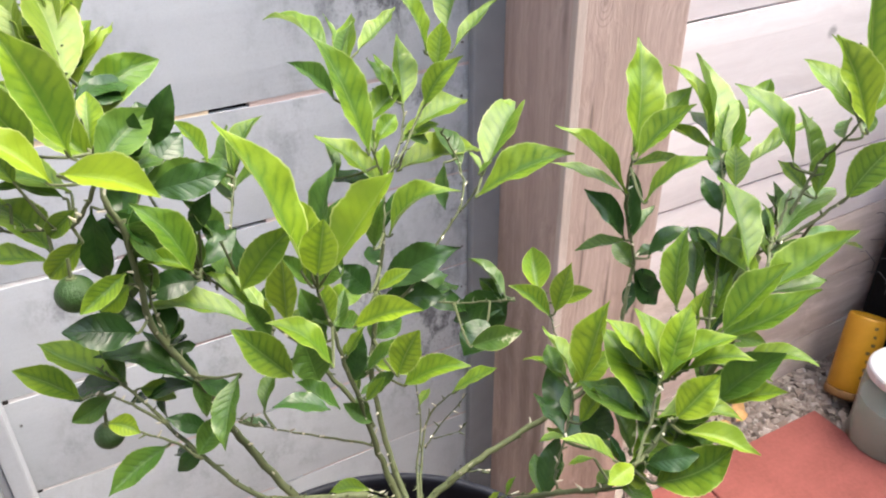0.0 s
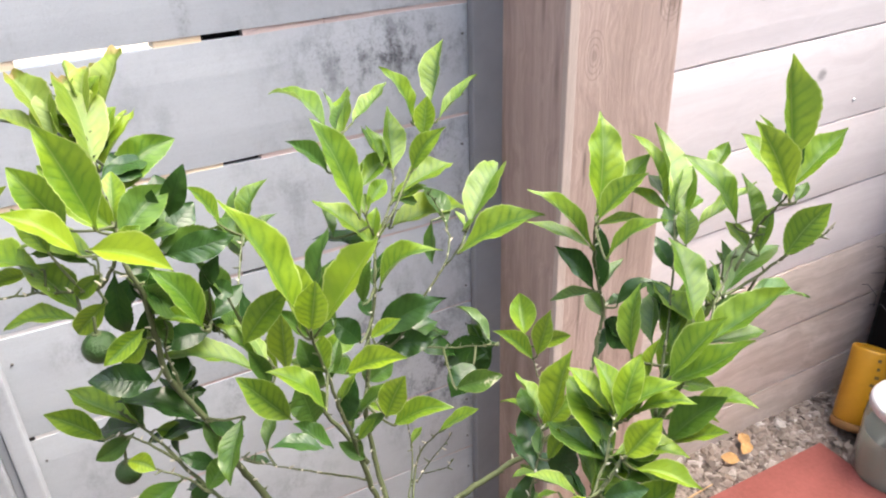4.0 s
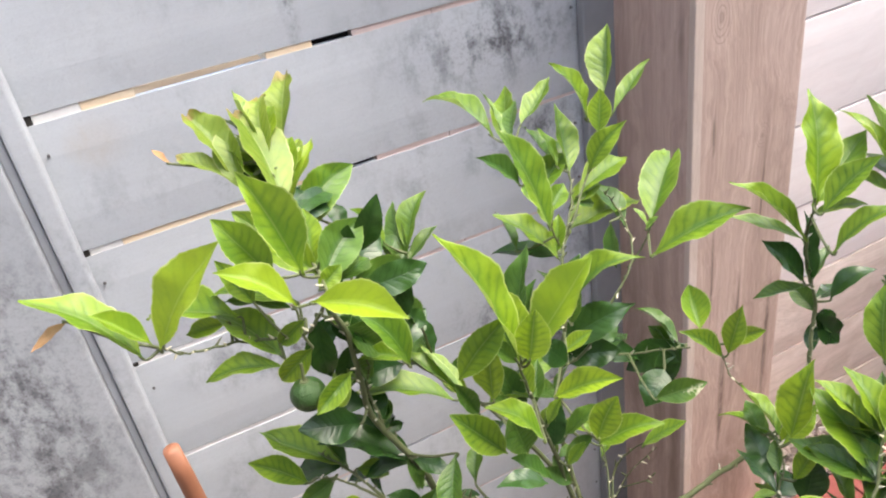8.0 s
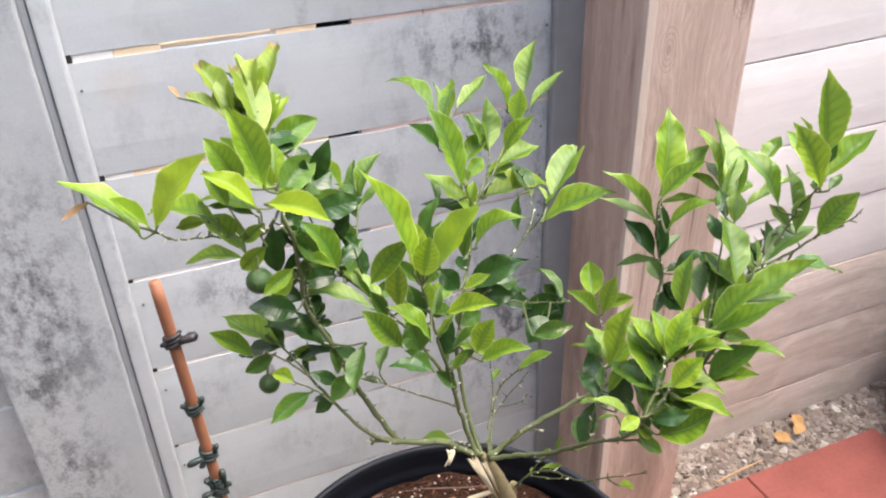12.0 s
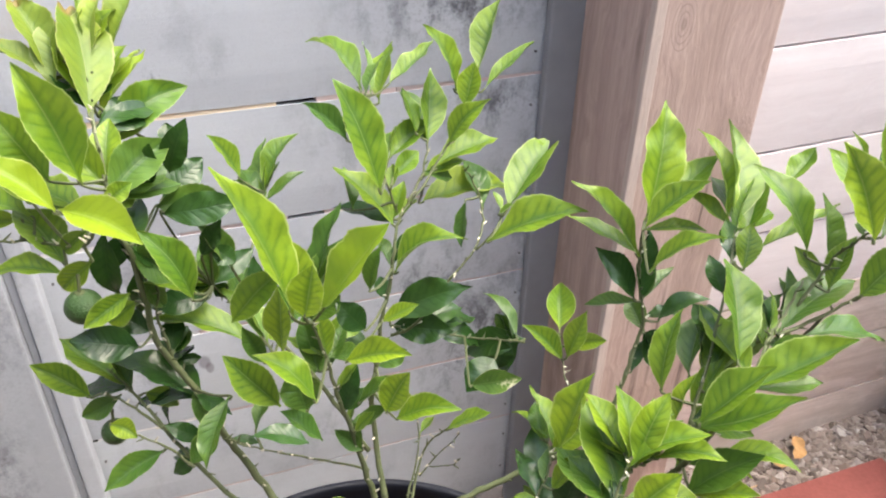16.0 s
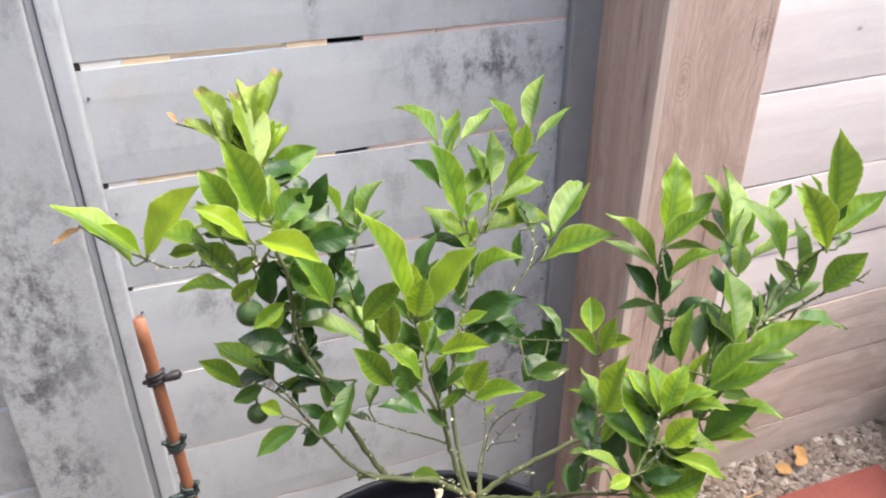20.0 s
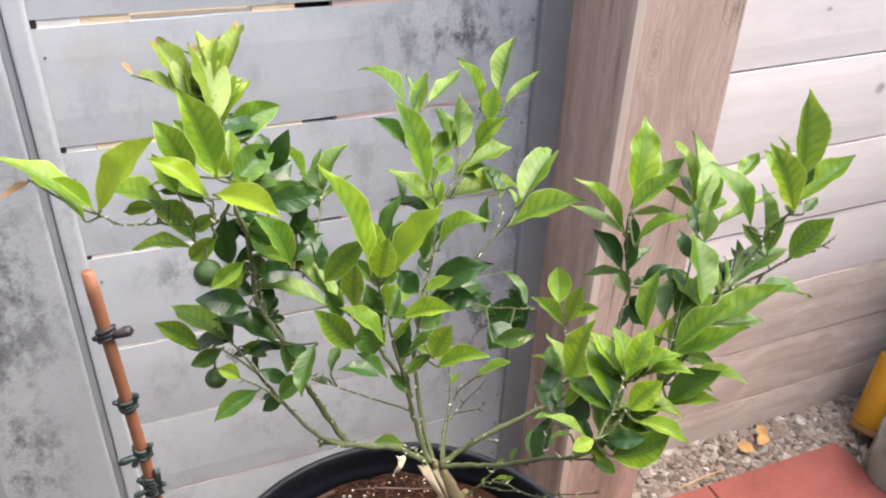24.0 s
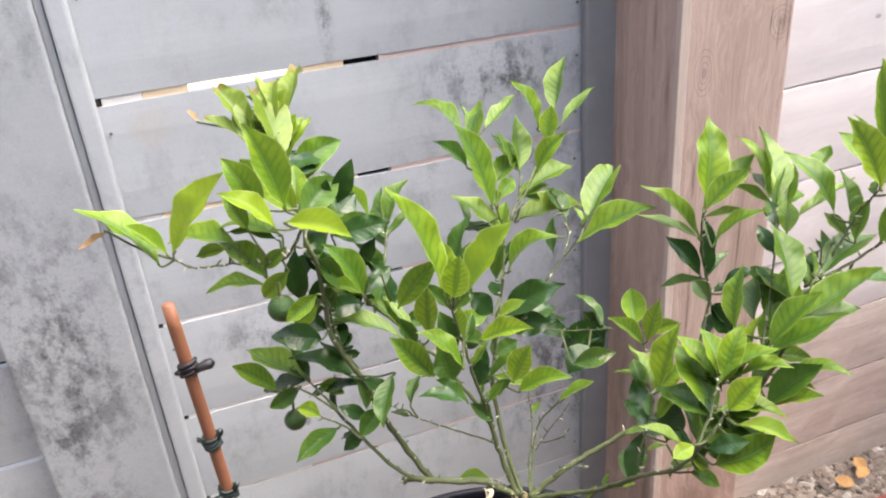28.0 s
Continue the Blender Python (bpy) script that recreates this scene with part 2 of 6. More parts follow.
def leaf_material(name, blade, vein, edge, trans, gloss, dark_vein=0.6, brown_tip=0.0, scars=0.0):
    """Citrus leaf: green along the midrib and the side veins, paler and mottled between them, a thin bright edge, lit through from behind."""
    m, n, l, b = material(name, gloss, spec=0.45)
    uv = n.new("ShaderNodeUVMap")
    sep = n.new("ShaderNodeSeparateXYZ")
    l.new(uv.outputs[0], sep.inputs[0])
    u = math_node(n, l, "MULTIPLY", math_node(n, l, "ABSOLUTE", math_node(n, l, "SUBTRACT", sep.outputs[0], 0.5)), 2.0)
    p = place(n, l, shift=True)
    wob = noise_fac(n, l, p, 70.0, 3)
    along = math_node(n, l, "MULTIPLY_ADD", sep.outputs[1], 9.0, math_node(n, l, "MULTIPLY", u, -1.7))
    along = math_node(n, l, "ADD", along, math_node(n, l, "MULTIPLY", wob, 1.5))
    saw = math_node(n, l, "PINGPONG", along, 0.5)
    oi = n.new("ShaderNodeObjectInfo")
    col = blend(n, l, oi.outputs["Random"], tuple(c * k for c, k in zip(blade, (1.18, 1.12, 1.1))), tuple(c * k for c, k in zip(blade, (0.62, 0.76, 0.75))))
    mott = noise_fac(n, l, p, 130.0, 5, 0.7, 0.36, 0.66)
    grit = noise_fac(n, l, p, 420.0, 3, 0.6, 0.4, 0.66)
    cloud = noise_fac(n, l, p, 36.0, 3, 0.55, 0.40, 0.64)
    col = blend(n, l, math_node(n, l, "MULTIPLY", mott, 0.36), col, vein)
    col = blend(n, l, math_node(n, l, "MULTIPLY", grit, 0.16), col, vein)
    col = blend(n, l, math_node(n, l, "MULTIPLY", cloud, 0.45), col, tuple(min(1.0, k * c) for c, k in zip(blade, (1.7, 1.5, 1.2))))
    # side veins: soft green lines that fade towards the edge and here and there
    side = math_node(n, l, "MULTIPLY", remap(n, l, saw, 0.27, 0.0), remap(n, l, u, 1.0, 0.55))
    side = math_node(n, l, "MULTIPLY", side, math_node(n, l, "MULTIPLY_ADD", mott, 0.55, math_node(n, l, "MULTIPLY_ADD", cloud, -0.35, 0.6)))
    col = blend(n, l, math_node(n, l, "MULTIPLY", side, dark_vein), col, vein)
    rib = remap(n, l, u, 0.055, 0.015)
    beside = math_node(n, l, "ADD", u, math_node(n, l, "MULTIPLY", mott, 0.12))
    col = blend(n, l, math_node(n, l, "MULTIPLY", remap(n, l, beside, 0.40, 0.10), dark_vein), col, vein)
    col = blend(n, l, math_node(n, l, "MULTIPLY", rib, 0.22), col, edge)
    rim = math_node(n, l, "ADD", u, math_node(n, l, "MULTIPLY", mott, 0.03))
    col = blend(n, l, math_node(n, l, "MULTIPLY", remap(n, l, rim, 0.945, 0.99), 0.8), col, edge)
    if brown_tip:
        dry = math_node(n, l, "ADD", sep.outputs[1], math_node(n, l, "MULTIPLY", mott, 0.12))
        col = blend(n, l, math_node(n, l, "MULTIPLY", remap(n, l, dry, 0.93, 1.03), brown_tip), col, (0.30, 0.17, 0.07))
    if scars:
        eaten = noise_fac(n, l, p, 120.0, 3, 0.6, 0.56, 0.62)
        col = blend(n, l, math_node(n, l, "MULTIPLY", math_node(n, l, "MULTIPLY", eaten, remap(n, l, sep.outputs[0], 0.3, 0.75)), scars), col, (0.62, 0.58, 0.40))
    l.new(col, b.inputs["Base Color"])
    high = math_node(n, l, "MULTIPLY_ADD", mott, 0.45, math_node(n, l, "MULTIPLY", cloud, 0.8))
    relief(n, l, b, math_node(n, l, "SUBTRACT", high, math_node(n, l, "ADD", math_node(n, l, "MULTIPLY", side, 0.7), rib)), 0.36 if dark_vein > 0.5 else 0.2, 0.0009)
    t = n.new("ShaderNodeBsdfTranslucent")
    l.new(blend(n, l, 0.18, col, tuple(min(1, c * 1.3) for c in edge)), t.inputs["Color"])
    mix = n.new("ShaderNodeMixShader")
    mix.inputs[0].default_value = trans
    l.new(b.outputs[0], mix.inputs[1])
    l.new(t.outputs[0], mix.inputs[2])
    l.new(mix.outputs[0], n["Material Output"].inputs[0])
    return m



GREY = grey_paint("grey_paint")
GREY_WORN = grey_paint("worn_grey_paint", 0.86, 0.7)
# right stile's grey is darkened to carry the shadow of the post corner
CORNER_SHADE_GREY = plain("corner_shaded_grey", (0.27, 0.275, 0.295), 0.75, 0, 25, 0.3, 0.15, 0.2)
POST_WOOD = timber("post_wood", (0.60, 0.462, 0.405), (0.43, 0.315, 0.265), "z", 0.8, 0.2,
                   (((0.795, 1.050, 0.70), (0.003, 0.1, 0.03)), ((0.845, 1.050, 0.42), (0.0035, 0.1, 0.10)), ((0.898, 1.050, 0.36), (0.005, 0.1, 0.14)), ((0.80, 1.050, 0.52), (0.003, 0.1, 0.09)), ((0.872, 1.050, 0.60), (0.0025, 0.1, 0.07)), ((0.905, 1.050, 0.885), (0.0016, 0.1, 0.03)), ((0.912, 1.050, 0.865), (0.0014, 0.1, 0.035)), ((0.898, 1.050, 0.86), (0.0012, 0.1, 0.03)), ((0.886, 1.050, 0.875), (0.0012, 0.1, 0.02)), ((0.845, 1.050, 0.93), (0.0014, 0.1, 0.02)), ((0.825, 1.050, 0.30), (0.007, 0.1, 0.12))), 0.32, 0.4,
                   (((0.799, 1.052, 0.828), (0.017, 0.05, 0.034)), ((0.901, 1.052, 0.872), (0.022, 0.05, 0.026)), ((0.866, 1.052, 0.679), (0.013, 0.05, 0.019))),
                   (((0.763, 1.105, 0.33), (0.006, 0.020, 0.30)), ((0.763, 1.150, 0.38), (0.006, 0.030, 0.24)), ((0.763, 1.075, 0.22), (0.006, 0.016, 0.22)), ((0.763, 1.073, 0.81), (0.006, 0.006, 0.05)), ((0.763, 1.102, 0.88), (0.006, 0.005, 0.04)), ((0.763, 1.19, 0.55), (0.006, 0.02, 0.3)), ((0.84, 1.052, 0.12), (0.05, 0.006, 0.16))))
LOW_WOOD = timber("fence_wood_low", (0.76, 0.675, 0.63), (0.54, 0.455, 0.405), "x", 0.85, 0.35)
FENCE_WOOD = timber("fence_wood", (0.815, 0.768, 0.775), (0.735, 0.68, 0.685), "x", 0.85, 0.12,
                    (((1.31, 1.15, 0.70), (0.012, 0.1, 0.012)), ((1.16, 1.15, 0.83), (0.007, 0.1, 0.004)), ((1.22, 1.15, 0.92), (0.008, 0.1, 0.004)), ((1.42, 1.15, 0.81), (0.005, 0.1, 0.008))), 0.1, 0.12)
PLASTIC = plain("black_plastic", (0.010, 0.0115, 0.018), 0.5, 0, 120, 0.3, 0.08, 0.24)
DARK = plain("dark_plastic", (0.006, 0.006, 0.007), 0.85, 0, 40, 0.3, 0.1, 0.12)
PAVER = plain("red_concrete", (0.225, 0.071, 0.061), 0.85, 0, 140, 0.4, 0.35, 0.2)
YOUNG = leaf_material("young_leaf", (0.215, 0.328, 0.017), (0.075, 0.170, 0.012), (0.50, 0.58, 0.19), 0.36, 0.40, 0.86)
MIDDLE = leaf_material("leaf_green", (0.165, 0.270, 0.018), (0.050, 0.128, 0.012), (0.42, 0.52, 0.17), 0.33, 0.38, 0.90)
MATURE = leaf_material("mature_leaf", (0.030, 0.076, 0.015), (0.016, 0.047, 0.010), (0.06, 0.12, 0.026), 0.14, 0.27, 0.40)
YELLOW_LEAF = leaf_material("pale_leaf", (0.250, 0.365, 0.017), (0.150, 0.260, 0.015), (0.54, 0.60, 0.20), 0.40, 0.42, 0.3)
BARK = plain("green_bark", (0.23, 0.185, 0.10), 0.8, 0, 260, 0.6, 0.4, 0.3)
TWIG = plain("green_twig", (0.105, 0.122, 0.052), 0.65, 0, 300, 0.35, 0.25, 0.4)
CUT_WOOD = plain("torn_wood", (0.68, 0.58, 0.41), 0.8, 0, 220, 0.35, 0.4, 0.2)

# ---- helpers for building ----
rng = random.Random(7)


def mesh_of(name, bm, mat, smooth=False):
    me = bpy.data.meshes.new(name)
    bm.to_mesh(me)
    bm.free()
    if smooth:
        for f in me.polygons:
            f.use_smooth = True
    for x in mat if isinstance(mat, (list, tuple)) else (mat,):
        me.materials.append(x)
    return me


def part(name, bm, mat, parent=None, label="", smooth=False):
    ob = new(name, mesh_of(name, bm, mat, smooth) if isinstance(bm, bmesh.types.BMesh) else bm)
    if parent:
        ob.parent = parent
        ob.matrix_parent_inverse = parent.matrix_basis.inverted()
    return tagged(ob, label)


def base(name, at, label, category, group="", kind=""):
    ob = new(name)
    ob.empty_display_size = 0.02
    ob.matrix_basis = Matrix.Translation(at)
    return tagged(ob, label, category, group, kind)


def box(x0, x1, y0, y1, z0, z1, bevel=0.002, segments=2, bm=None):
    own = bmesh.new()
    bmesh.ops.create_cube(own, size=1)
    bmesh.ops.scale(own, vec=(x1 - x0, y1 - y0, z1 - z0), verts=own.verts)
    bmesh.ops.translate(own, vec=((x0 + x1) / 2, (y0 + y1) / 2, (z0 + z1) / 2), verts=own.verts)
    if bevel:
        bmesh.ops.bevel(own, geom=own.edges[:], offset=bevel, segments=segments, affect="EDGES", profile=0.6)
    return own


def lathe(profile, at=(0, 0, 0), steps=48):
    """A turned body from (radius, height) pairs."""
    bm = bmesh.new()
    rings = []
    for r, z in profile:
        if r < 1e-5:
            rings.append([bm.verts.new((at[0], at[1], at[2] + z))])
        else:
            rings.append([bm.verts.new((at[0] + r * math.cos(2 * math.pi * i / steps), at[1] + r * math.sin(2 * math.pi * i / steps), at[2] + z)) for i in range(steps)])
    for a, b in zip(rings, rings[1:]):
        for i in range(steps):
            j = (i + 1) % steps
            if len(a) == 1 and len(b) == 1:
                continue
            if len(a) == 1:
                bm.faces.new((a[0], b[j], b[i]))
            elif len(b) == 1:
                bm.faces.new((a[i], a[j], b[0]))
            else:
                bm.faces.new((a[i], a[j], b[j], b[i]))
    bmesh.ops.recalc_face_normals(bm, faces=bm.faces)
    return bm


def tube(points, radii, sides=8, bm=None, wobble=0.0):
    """A tapered round limb along points."""
    bm = bm or bmesh.new()
    pts = [Vector(p) for p in points]
    rings = []
    for i, p in enumerate(pts):
        d = (pts[min(i + 1, len(pts) - 1)] - pts[max(i - 1, 0)]).normalized()
        a = d.orthogonal().normalized() if i == 0 else (last - d * last.dot(d)).normalized()
        last = a
        b = d.cross(a)
        r = radii[i] if isinstance(radii, (list, tuple)) else radii
        rings.append([bm.verts.new(p + (a * math.cos(2 * math.pi * k / sides) + b * math.sin(2 * math.pi * k / sides)) * r * (1 + rng.uniform(-wobble, wobble))) for k in range(sides)])
    for a, b in zip(rings, rings[1:]):
        for k in range(sides):
            bm.faces.new((a[k], a[(k + 1) % sides], b[(k + 1) % sides], b[k]))
    bm.faces.new(rings[0][::-1])
    bm.faces.new(rings[-1])
    return bm


def curve_points(points, n=4):
    """Smooth points through the given ones."""
    p = [Vector(q) for q in points]
    out = []
    for i in range(len(p) - 1):
        a, b, c, d = p[max(i - 1, 0)], p[i], p[i + 1], p[min(i + 2, len(p) - 1)]
        for k in range(n):
            t = k / n
            out.append(0.5 * (2 * b + (c - a) * t + (2 * a - 5 * b + 4 * c - d) * t * t + (3 * b - a - 3 * c + d) * t ** 3))
    return out + [p[-1]]


# ---- setting: ground, grey fence, post, wooden fence ----
def ground():
    bm = bmesh.new()
    bmesh.ops.create_grid(bm, x_segments=90, y_segments=60, size=1)
    for v in bm.verts:
        v.co.x = -0.5 + (v.co.x + 1) * 1.5
        v.co.y = -0.3 + (v.co.y + 1) * 1.0
        v.co.z = -0.008 + 0.004 * noise.noise(v.co * 14)
    outer = [bm.verts.new((x, y, -0.008)) for x, y in ((-400, -400), (400, -400), (400, 400), (-400, 400))]
    bm.verts.ensure_lookup_table()
    side = lambda f: [v for v in bm.verts[:-4] if f(v)]
    lines = [sorted(side(lambda v: abs(v.co.y + 0.3) < 1e-4), key=lambda v: v.co.x), sorted(side(lambda v: abs(v.co.x - 2.5) < 1e-4), key=lambda v: v.co.y),
             sorted(side(lambda v: abs(v.co.y - 1.7) < 1e-4), key=lambda v: -v.co.x), sorted(side(lambda v: abs(v.co.x + 0.5) < 1e-4), key=lambda v: -v.co.y)]
    for i, row in enumerate(lines):
        bm.faces.new([outer[i], outer[(i + 1) % 4]] + row[::-1])
    return bm


EARTH = plain("earth_under_gravel", (0.17, 0.14, 0.12), 0.95, 0, 180, 0.5, 0.5, 0.1)
tagged(part("ground", ground(), EARTH), "pale earth ground under loose gravel", "ground", kind="structure")

PITCH = 0.1375
TOP_GAP = 0.8683
GAP_Z = (TOP_GAP, 0.7318, 0.5930, 0.4555, 0.3195, 0.1830)
LEFT, RIGHT = 0.1545, 0.7225
wall_grey = base("wall_north", (0.44, 1.21, 0), "grey painted board fence with mildew and open gaps", "fence", kind="structure")


def board(x0, x1, y0, y1, z0, z1, mat, parent, warp=0.0012, rise=0.0, slope=0.0):
    bm = bmesh.new()
    n = 16
    bmesh.ops.create_grid(bm, x_segments=n, y_segments=4, size=0.5)
    top = bmesh.ops.extrude_face_region(bm, geom=bm.faces[:])
    for v in [g for g in top["geom"] if isinstance(g, bmesh.types.BMVert)]:
        v.co.z = 1
    seed = rng.uniform(0, 99)
    for v in bm.verts:
        u, w, d = v.co.x + 0.5, v.co.y + 0.5, v.co.z
        x, z, y = x0 + u * (x1 - x0), z0 + w * (z1 - z0), (y1 if d < 0.5 else y0)
        if w in (0, 1):
            z += 1.4 * warp * noise.noise((x * 9, seed, w * 7)) + 0.5 * warp * noise.noise((x * 45, seed, w * 7))
            if d > 0.5:
                y += 0.0016
        if w == 1:
            z += rise * u
        if d > 0.5:
            y += warp * noise.noise((x * 5, z * 8, seed))
        v.co = (x, y, z + slope * (x - 1.0))
    bmesh.ops.recalc_face_normals(bm, faces=bm.faces)
    return part("board", bm, mat, parent)


GAPS = {-1: 0.0015, 0: 0.0090, 1: 0.0076, 2: 0.0060, 3: 0.0054, 4: 0.0052, 5: 0.0045}
THICK = 0.009
for i in range(-1, 6):
    z1 = (GAP_Z[i] if i >= 0 else TOP_GAP + PITCH) - GAPS[i] / 2
    z0 = GAP_Z[min(i + 1, 5)] + GAPS.get(i + 1, 0.004) / 2
    if i == 5:
        z0 = 0.02
    board(LEFT - 0.03, RIGHT + 0.02, 1.2, 1.2 + THICK, z0, z1, GREY, wall_grey, 0.0012, 0.45 * GAPS[i])
    board(-1.3, 0.02, 1.2, 1.2 + THICK, z0, z1, GREY, wall_grey)
for i in range(0, 4):
    board(-1.3, RIGHT + 0.02, 1.2, 1.2 + THICK, TOP_GAP + (i + 1) * PITCH + 0.002, TOP_GAP + (i + 2) * PITCH - 0.002, GREY, wall_grey)

# raw timber rails behind the gaps, open to the sky on their far side
RAW = timber("raw_yellow_timber", (0.90, 0.75, 0.55), (0.80, 0.62, 0.42), "x", 0.8, 0.1)
RAW_PINK = timber("raw_pink_timber", (0.72, 0.60, 0.57), (0.55, 0.43, 0.40), "x", 0.8, 0.3)
RAW_DARK = plain("dark_end_block", (0.05, 0.045, 0.04), 0.9, 0, 90, 0.3, 0.2, 0.1)
RAW_WHITE = plain("white_flaking_paint", (0.80, 0.77, 0.74), 0.7, 0, 90, 0.25, 0.2, 0.2)


def rail(x0, x1, i, mat, fill=1.0):
    z = GAP_Z[i]
    part("rail", box(x0, x1, 1.2022 + 0.0004 * fill, 1.238, z - GAPS[i] / 2 - 0.003, z - GAPS[i] / 2 + GAPS[i] * fill + 0.003 * (fill == 1.0), 0.0006, 1), mat, wall_grey)


for i in range(0, 6):
    rail(LEFT - 0.02, LEFT + 0.0045, i, RAW_DARK)
    if i == 0:
        rail(LEFT + 0.005, 0.200, i, RAW_WHITE)
        rail(0.2005, 0.248, i, RAW)
        rail(0.3725, 0.4195, i, RAW)
    elif i == 1:
        rail(LEFT + 0.005, 0.19, i, RAW_WHITE)
        rail(0.1905, 0.4195, i, RAW)
    else:
        rail(LEFT + 0.005, 0.30, i, RAW_WHITE if i < 5 else RAW_PINK)
        rail(0.3005, 0.4195, i, RAW_PINK)
    rail(0.4615, 0.55, i, RAW_PINK)
    rail(0.5505, RIGHT + 0.02, i, RAW_PINK)


# a neighbour's timber and hedge, seen through the open gap from lower down
tagged(part("timber", box(0.22, 0.52, 1.48, 1.52, 0.0, 0.8025, 0.003), RAW), "pale yellow timber upright board behind the grey fence", "timber")
HEDGE = random_tone("hedge_leaf", [(0.0, (0.02, 0.045, 0.012)), (0.6, (0.06, 0.11, 0.03)), (1.0, (0.20, 0.27, 0.12))], 0.6, True, 0.2)
hedge_rng = random.Random(31)
verts, faces = [], []
for k in range(2600):
    c = Vector((hedge_rng.uniform(-0.1, 0.9), hedge_rng.uniform(1.62, 1.85), hedge_rng.uniform(0.0, 1.0)))
    turn = Euler((hedge_rng.uniform(-1, 1), hedge_rng.uniform(-1, 1), hedge_rng.uniform(0, 6.3))).to_matrix()
    i = len(verts)
    verts += [c + turn @ Vector(q) for q in ((-0.022, 0, 0), (0, -0.008, 0.003), (0.022, 0, 0), (0, 0.008, 0.003))]
    faces.append((i, i + 1, i + 2, i + 3))
hedge_mesh = bpy.data.meshes.new("hedge")
hedge_mesh.from_pydata(verts, [], faces)
hedge_mesh.materials.append(HEDGE)
tagged(part("wall_back", box(-0.6, 1.4, 1.93, 1.97, -0.02, 1.15, 0.003), RAW_DARK), "dark brown boards behind the hedge", "fence", kind="structure")
tagged(new("hedge", hedge_mesh), "dark green hedge leaves behind the grey fence", "hedge", kind="stuff")


def upright(name, x0, x1, y0, y1, z0, z1, mat, parent, label="", bevel=0.003):
    return part(name, box(x0, x1, y0, y1, z0, z1, bevel), mat, parent, label)


# darker grey on the narrow strip: shade of the recess put into its colour
RECESS_SHADE_GREY = plain("recess_shaded_grey", (0.40, 0.41, 0.44), 0.75, 0, 40, 0.25, 0.15, 0.2)
upright("stile", LEFT - 0.0195, LEFT, 1.172, 1.1985, 0.0, 1.55, GREY, wall_grey)
upright("stile", LEFT - 0.0285, LEFT - 0.0207, 1.1775, 1.1985, 0.0, 1.55, RECESS_SHADE_GREY, wall_grey, bevel=0.0015)
upright("fence_post", -0.003, LEFT - 0.0287, 1.164, 1.1985, 0.0, 1.55, GREY_WORN, wall_grey, "broad grey painted post face black with mildew")
upright("stile", RIGHT + 0.001, RIGHT + 0.045, 1.185, 1.1985, 0.0, 1.55, CORNER_SHADE_GREY, wall_grey)
upright("batten", 0.4205, 0.4610, 1.2 + THICK + 0.0005, 1.245, 0.0, 1.55, DARK, wall_grey, "black batten behind the gaps")

# nails where the boards meet the uprights
STEEL = plain("dull_steel", (0.20, 0.19, 0.19), 0.5, 0.8, 200, 0.4, 0.2)


def nail(x, y, z, parent, mat=STEEL, r=0.0026):
    bm = bmesh.new()
    bmesh.ops.create_cone(bm, cap_ends=True, segments=10, radius1=r, radius2=r * 0.8, depth=0.0016)
    bmesh.ops.rotate(bm, matrix=Matrix.Rotation(radians(90), 3, "X"), verts=bm.verts)
    bmesh.ops.translate(bm, vec=(x, y, z), verts=bm.verts)
    return part("nail", bm, mat, parent)


for i in range(-1, 6):
    for k in (0.25, 0.78):
        if k < 0.5:
            nail(LEFT + 0.008 + rng.uniform(-0.002, 0.002), 1.199, TOP_GAP - (i + k) * PITCH, wall_grey, r=0.0017)
        nail(RIGHT - 0.006 + rng.uniform(-0.002, 0.002), 1.199, TOP_GAP - (i + k) * PITCH, wall_grey, r=0.0018)

for x, z in ((0.111, 0.956), (0.062, 0.955), (0.075, 0.70), (0.04, 0.56)):
    nail(x - 0.01, 1.1652, z, wall_grey, r=0.002)
# the wooden post
post = base("post", (0.85, 1.15, 0), "rough sawn wooden post with knots beside the grey fence", "post", kind="structure")
part("shaft", box(0.765, 0.919, 1.053, 1.225, -0.02, 1.6, 0.006, 3), POST_WOOD, post)

part("arris", box(0.7622, 0.775, 1.0502, 1.0595, -0.02, 1.6, 0.001, 1), timber("arris_wood", (0.66, 0.56, 0.50), (0.52, 0.42, 0.36), "z", 0.8, 0.15), post, "paler worn edge of the post")

# the wooden fence of laid boards
wall_wood = base("wall_east", (1.6, 1.165, 0), "pale weathered wooden fence of close horizontal boards", "fence", kind="structure")
JOINTS = (1.44, 1.305, 1.168, 1.030, 0.893, 0.7505, 0.606, 0.4745, 0.340, 0.207, 0.075, -0.06)
for i, (z1, z0) in enumerate(zip(JOINTS, JOINTS[1:])):
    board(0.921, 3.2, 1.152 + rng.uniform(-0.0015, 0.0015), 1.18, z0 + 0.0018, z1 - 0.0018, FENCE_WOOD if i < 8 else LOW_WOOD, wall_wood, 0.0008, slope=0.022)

part("backing", box(0.921, 3.2, 1.181, 1.192, -0.02, 1.5, 0.001, 1), plain("dark_joint", (0.05, 0.035, 0.03), 0.9), wall_wood, "dark board behind the joints")
nail(1.399, 1.1505, 0.645, wall_wood, plain("bright_screw", (0.7, 0.7, 0.72), 0.3, 0.9), 0.0035)

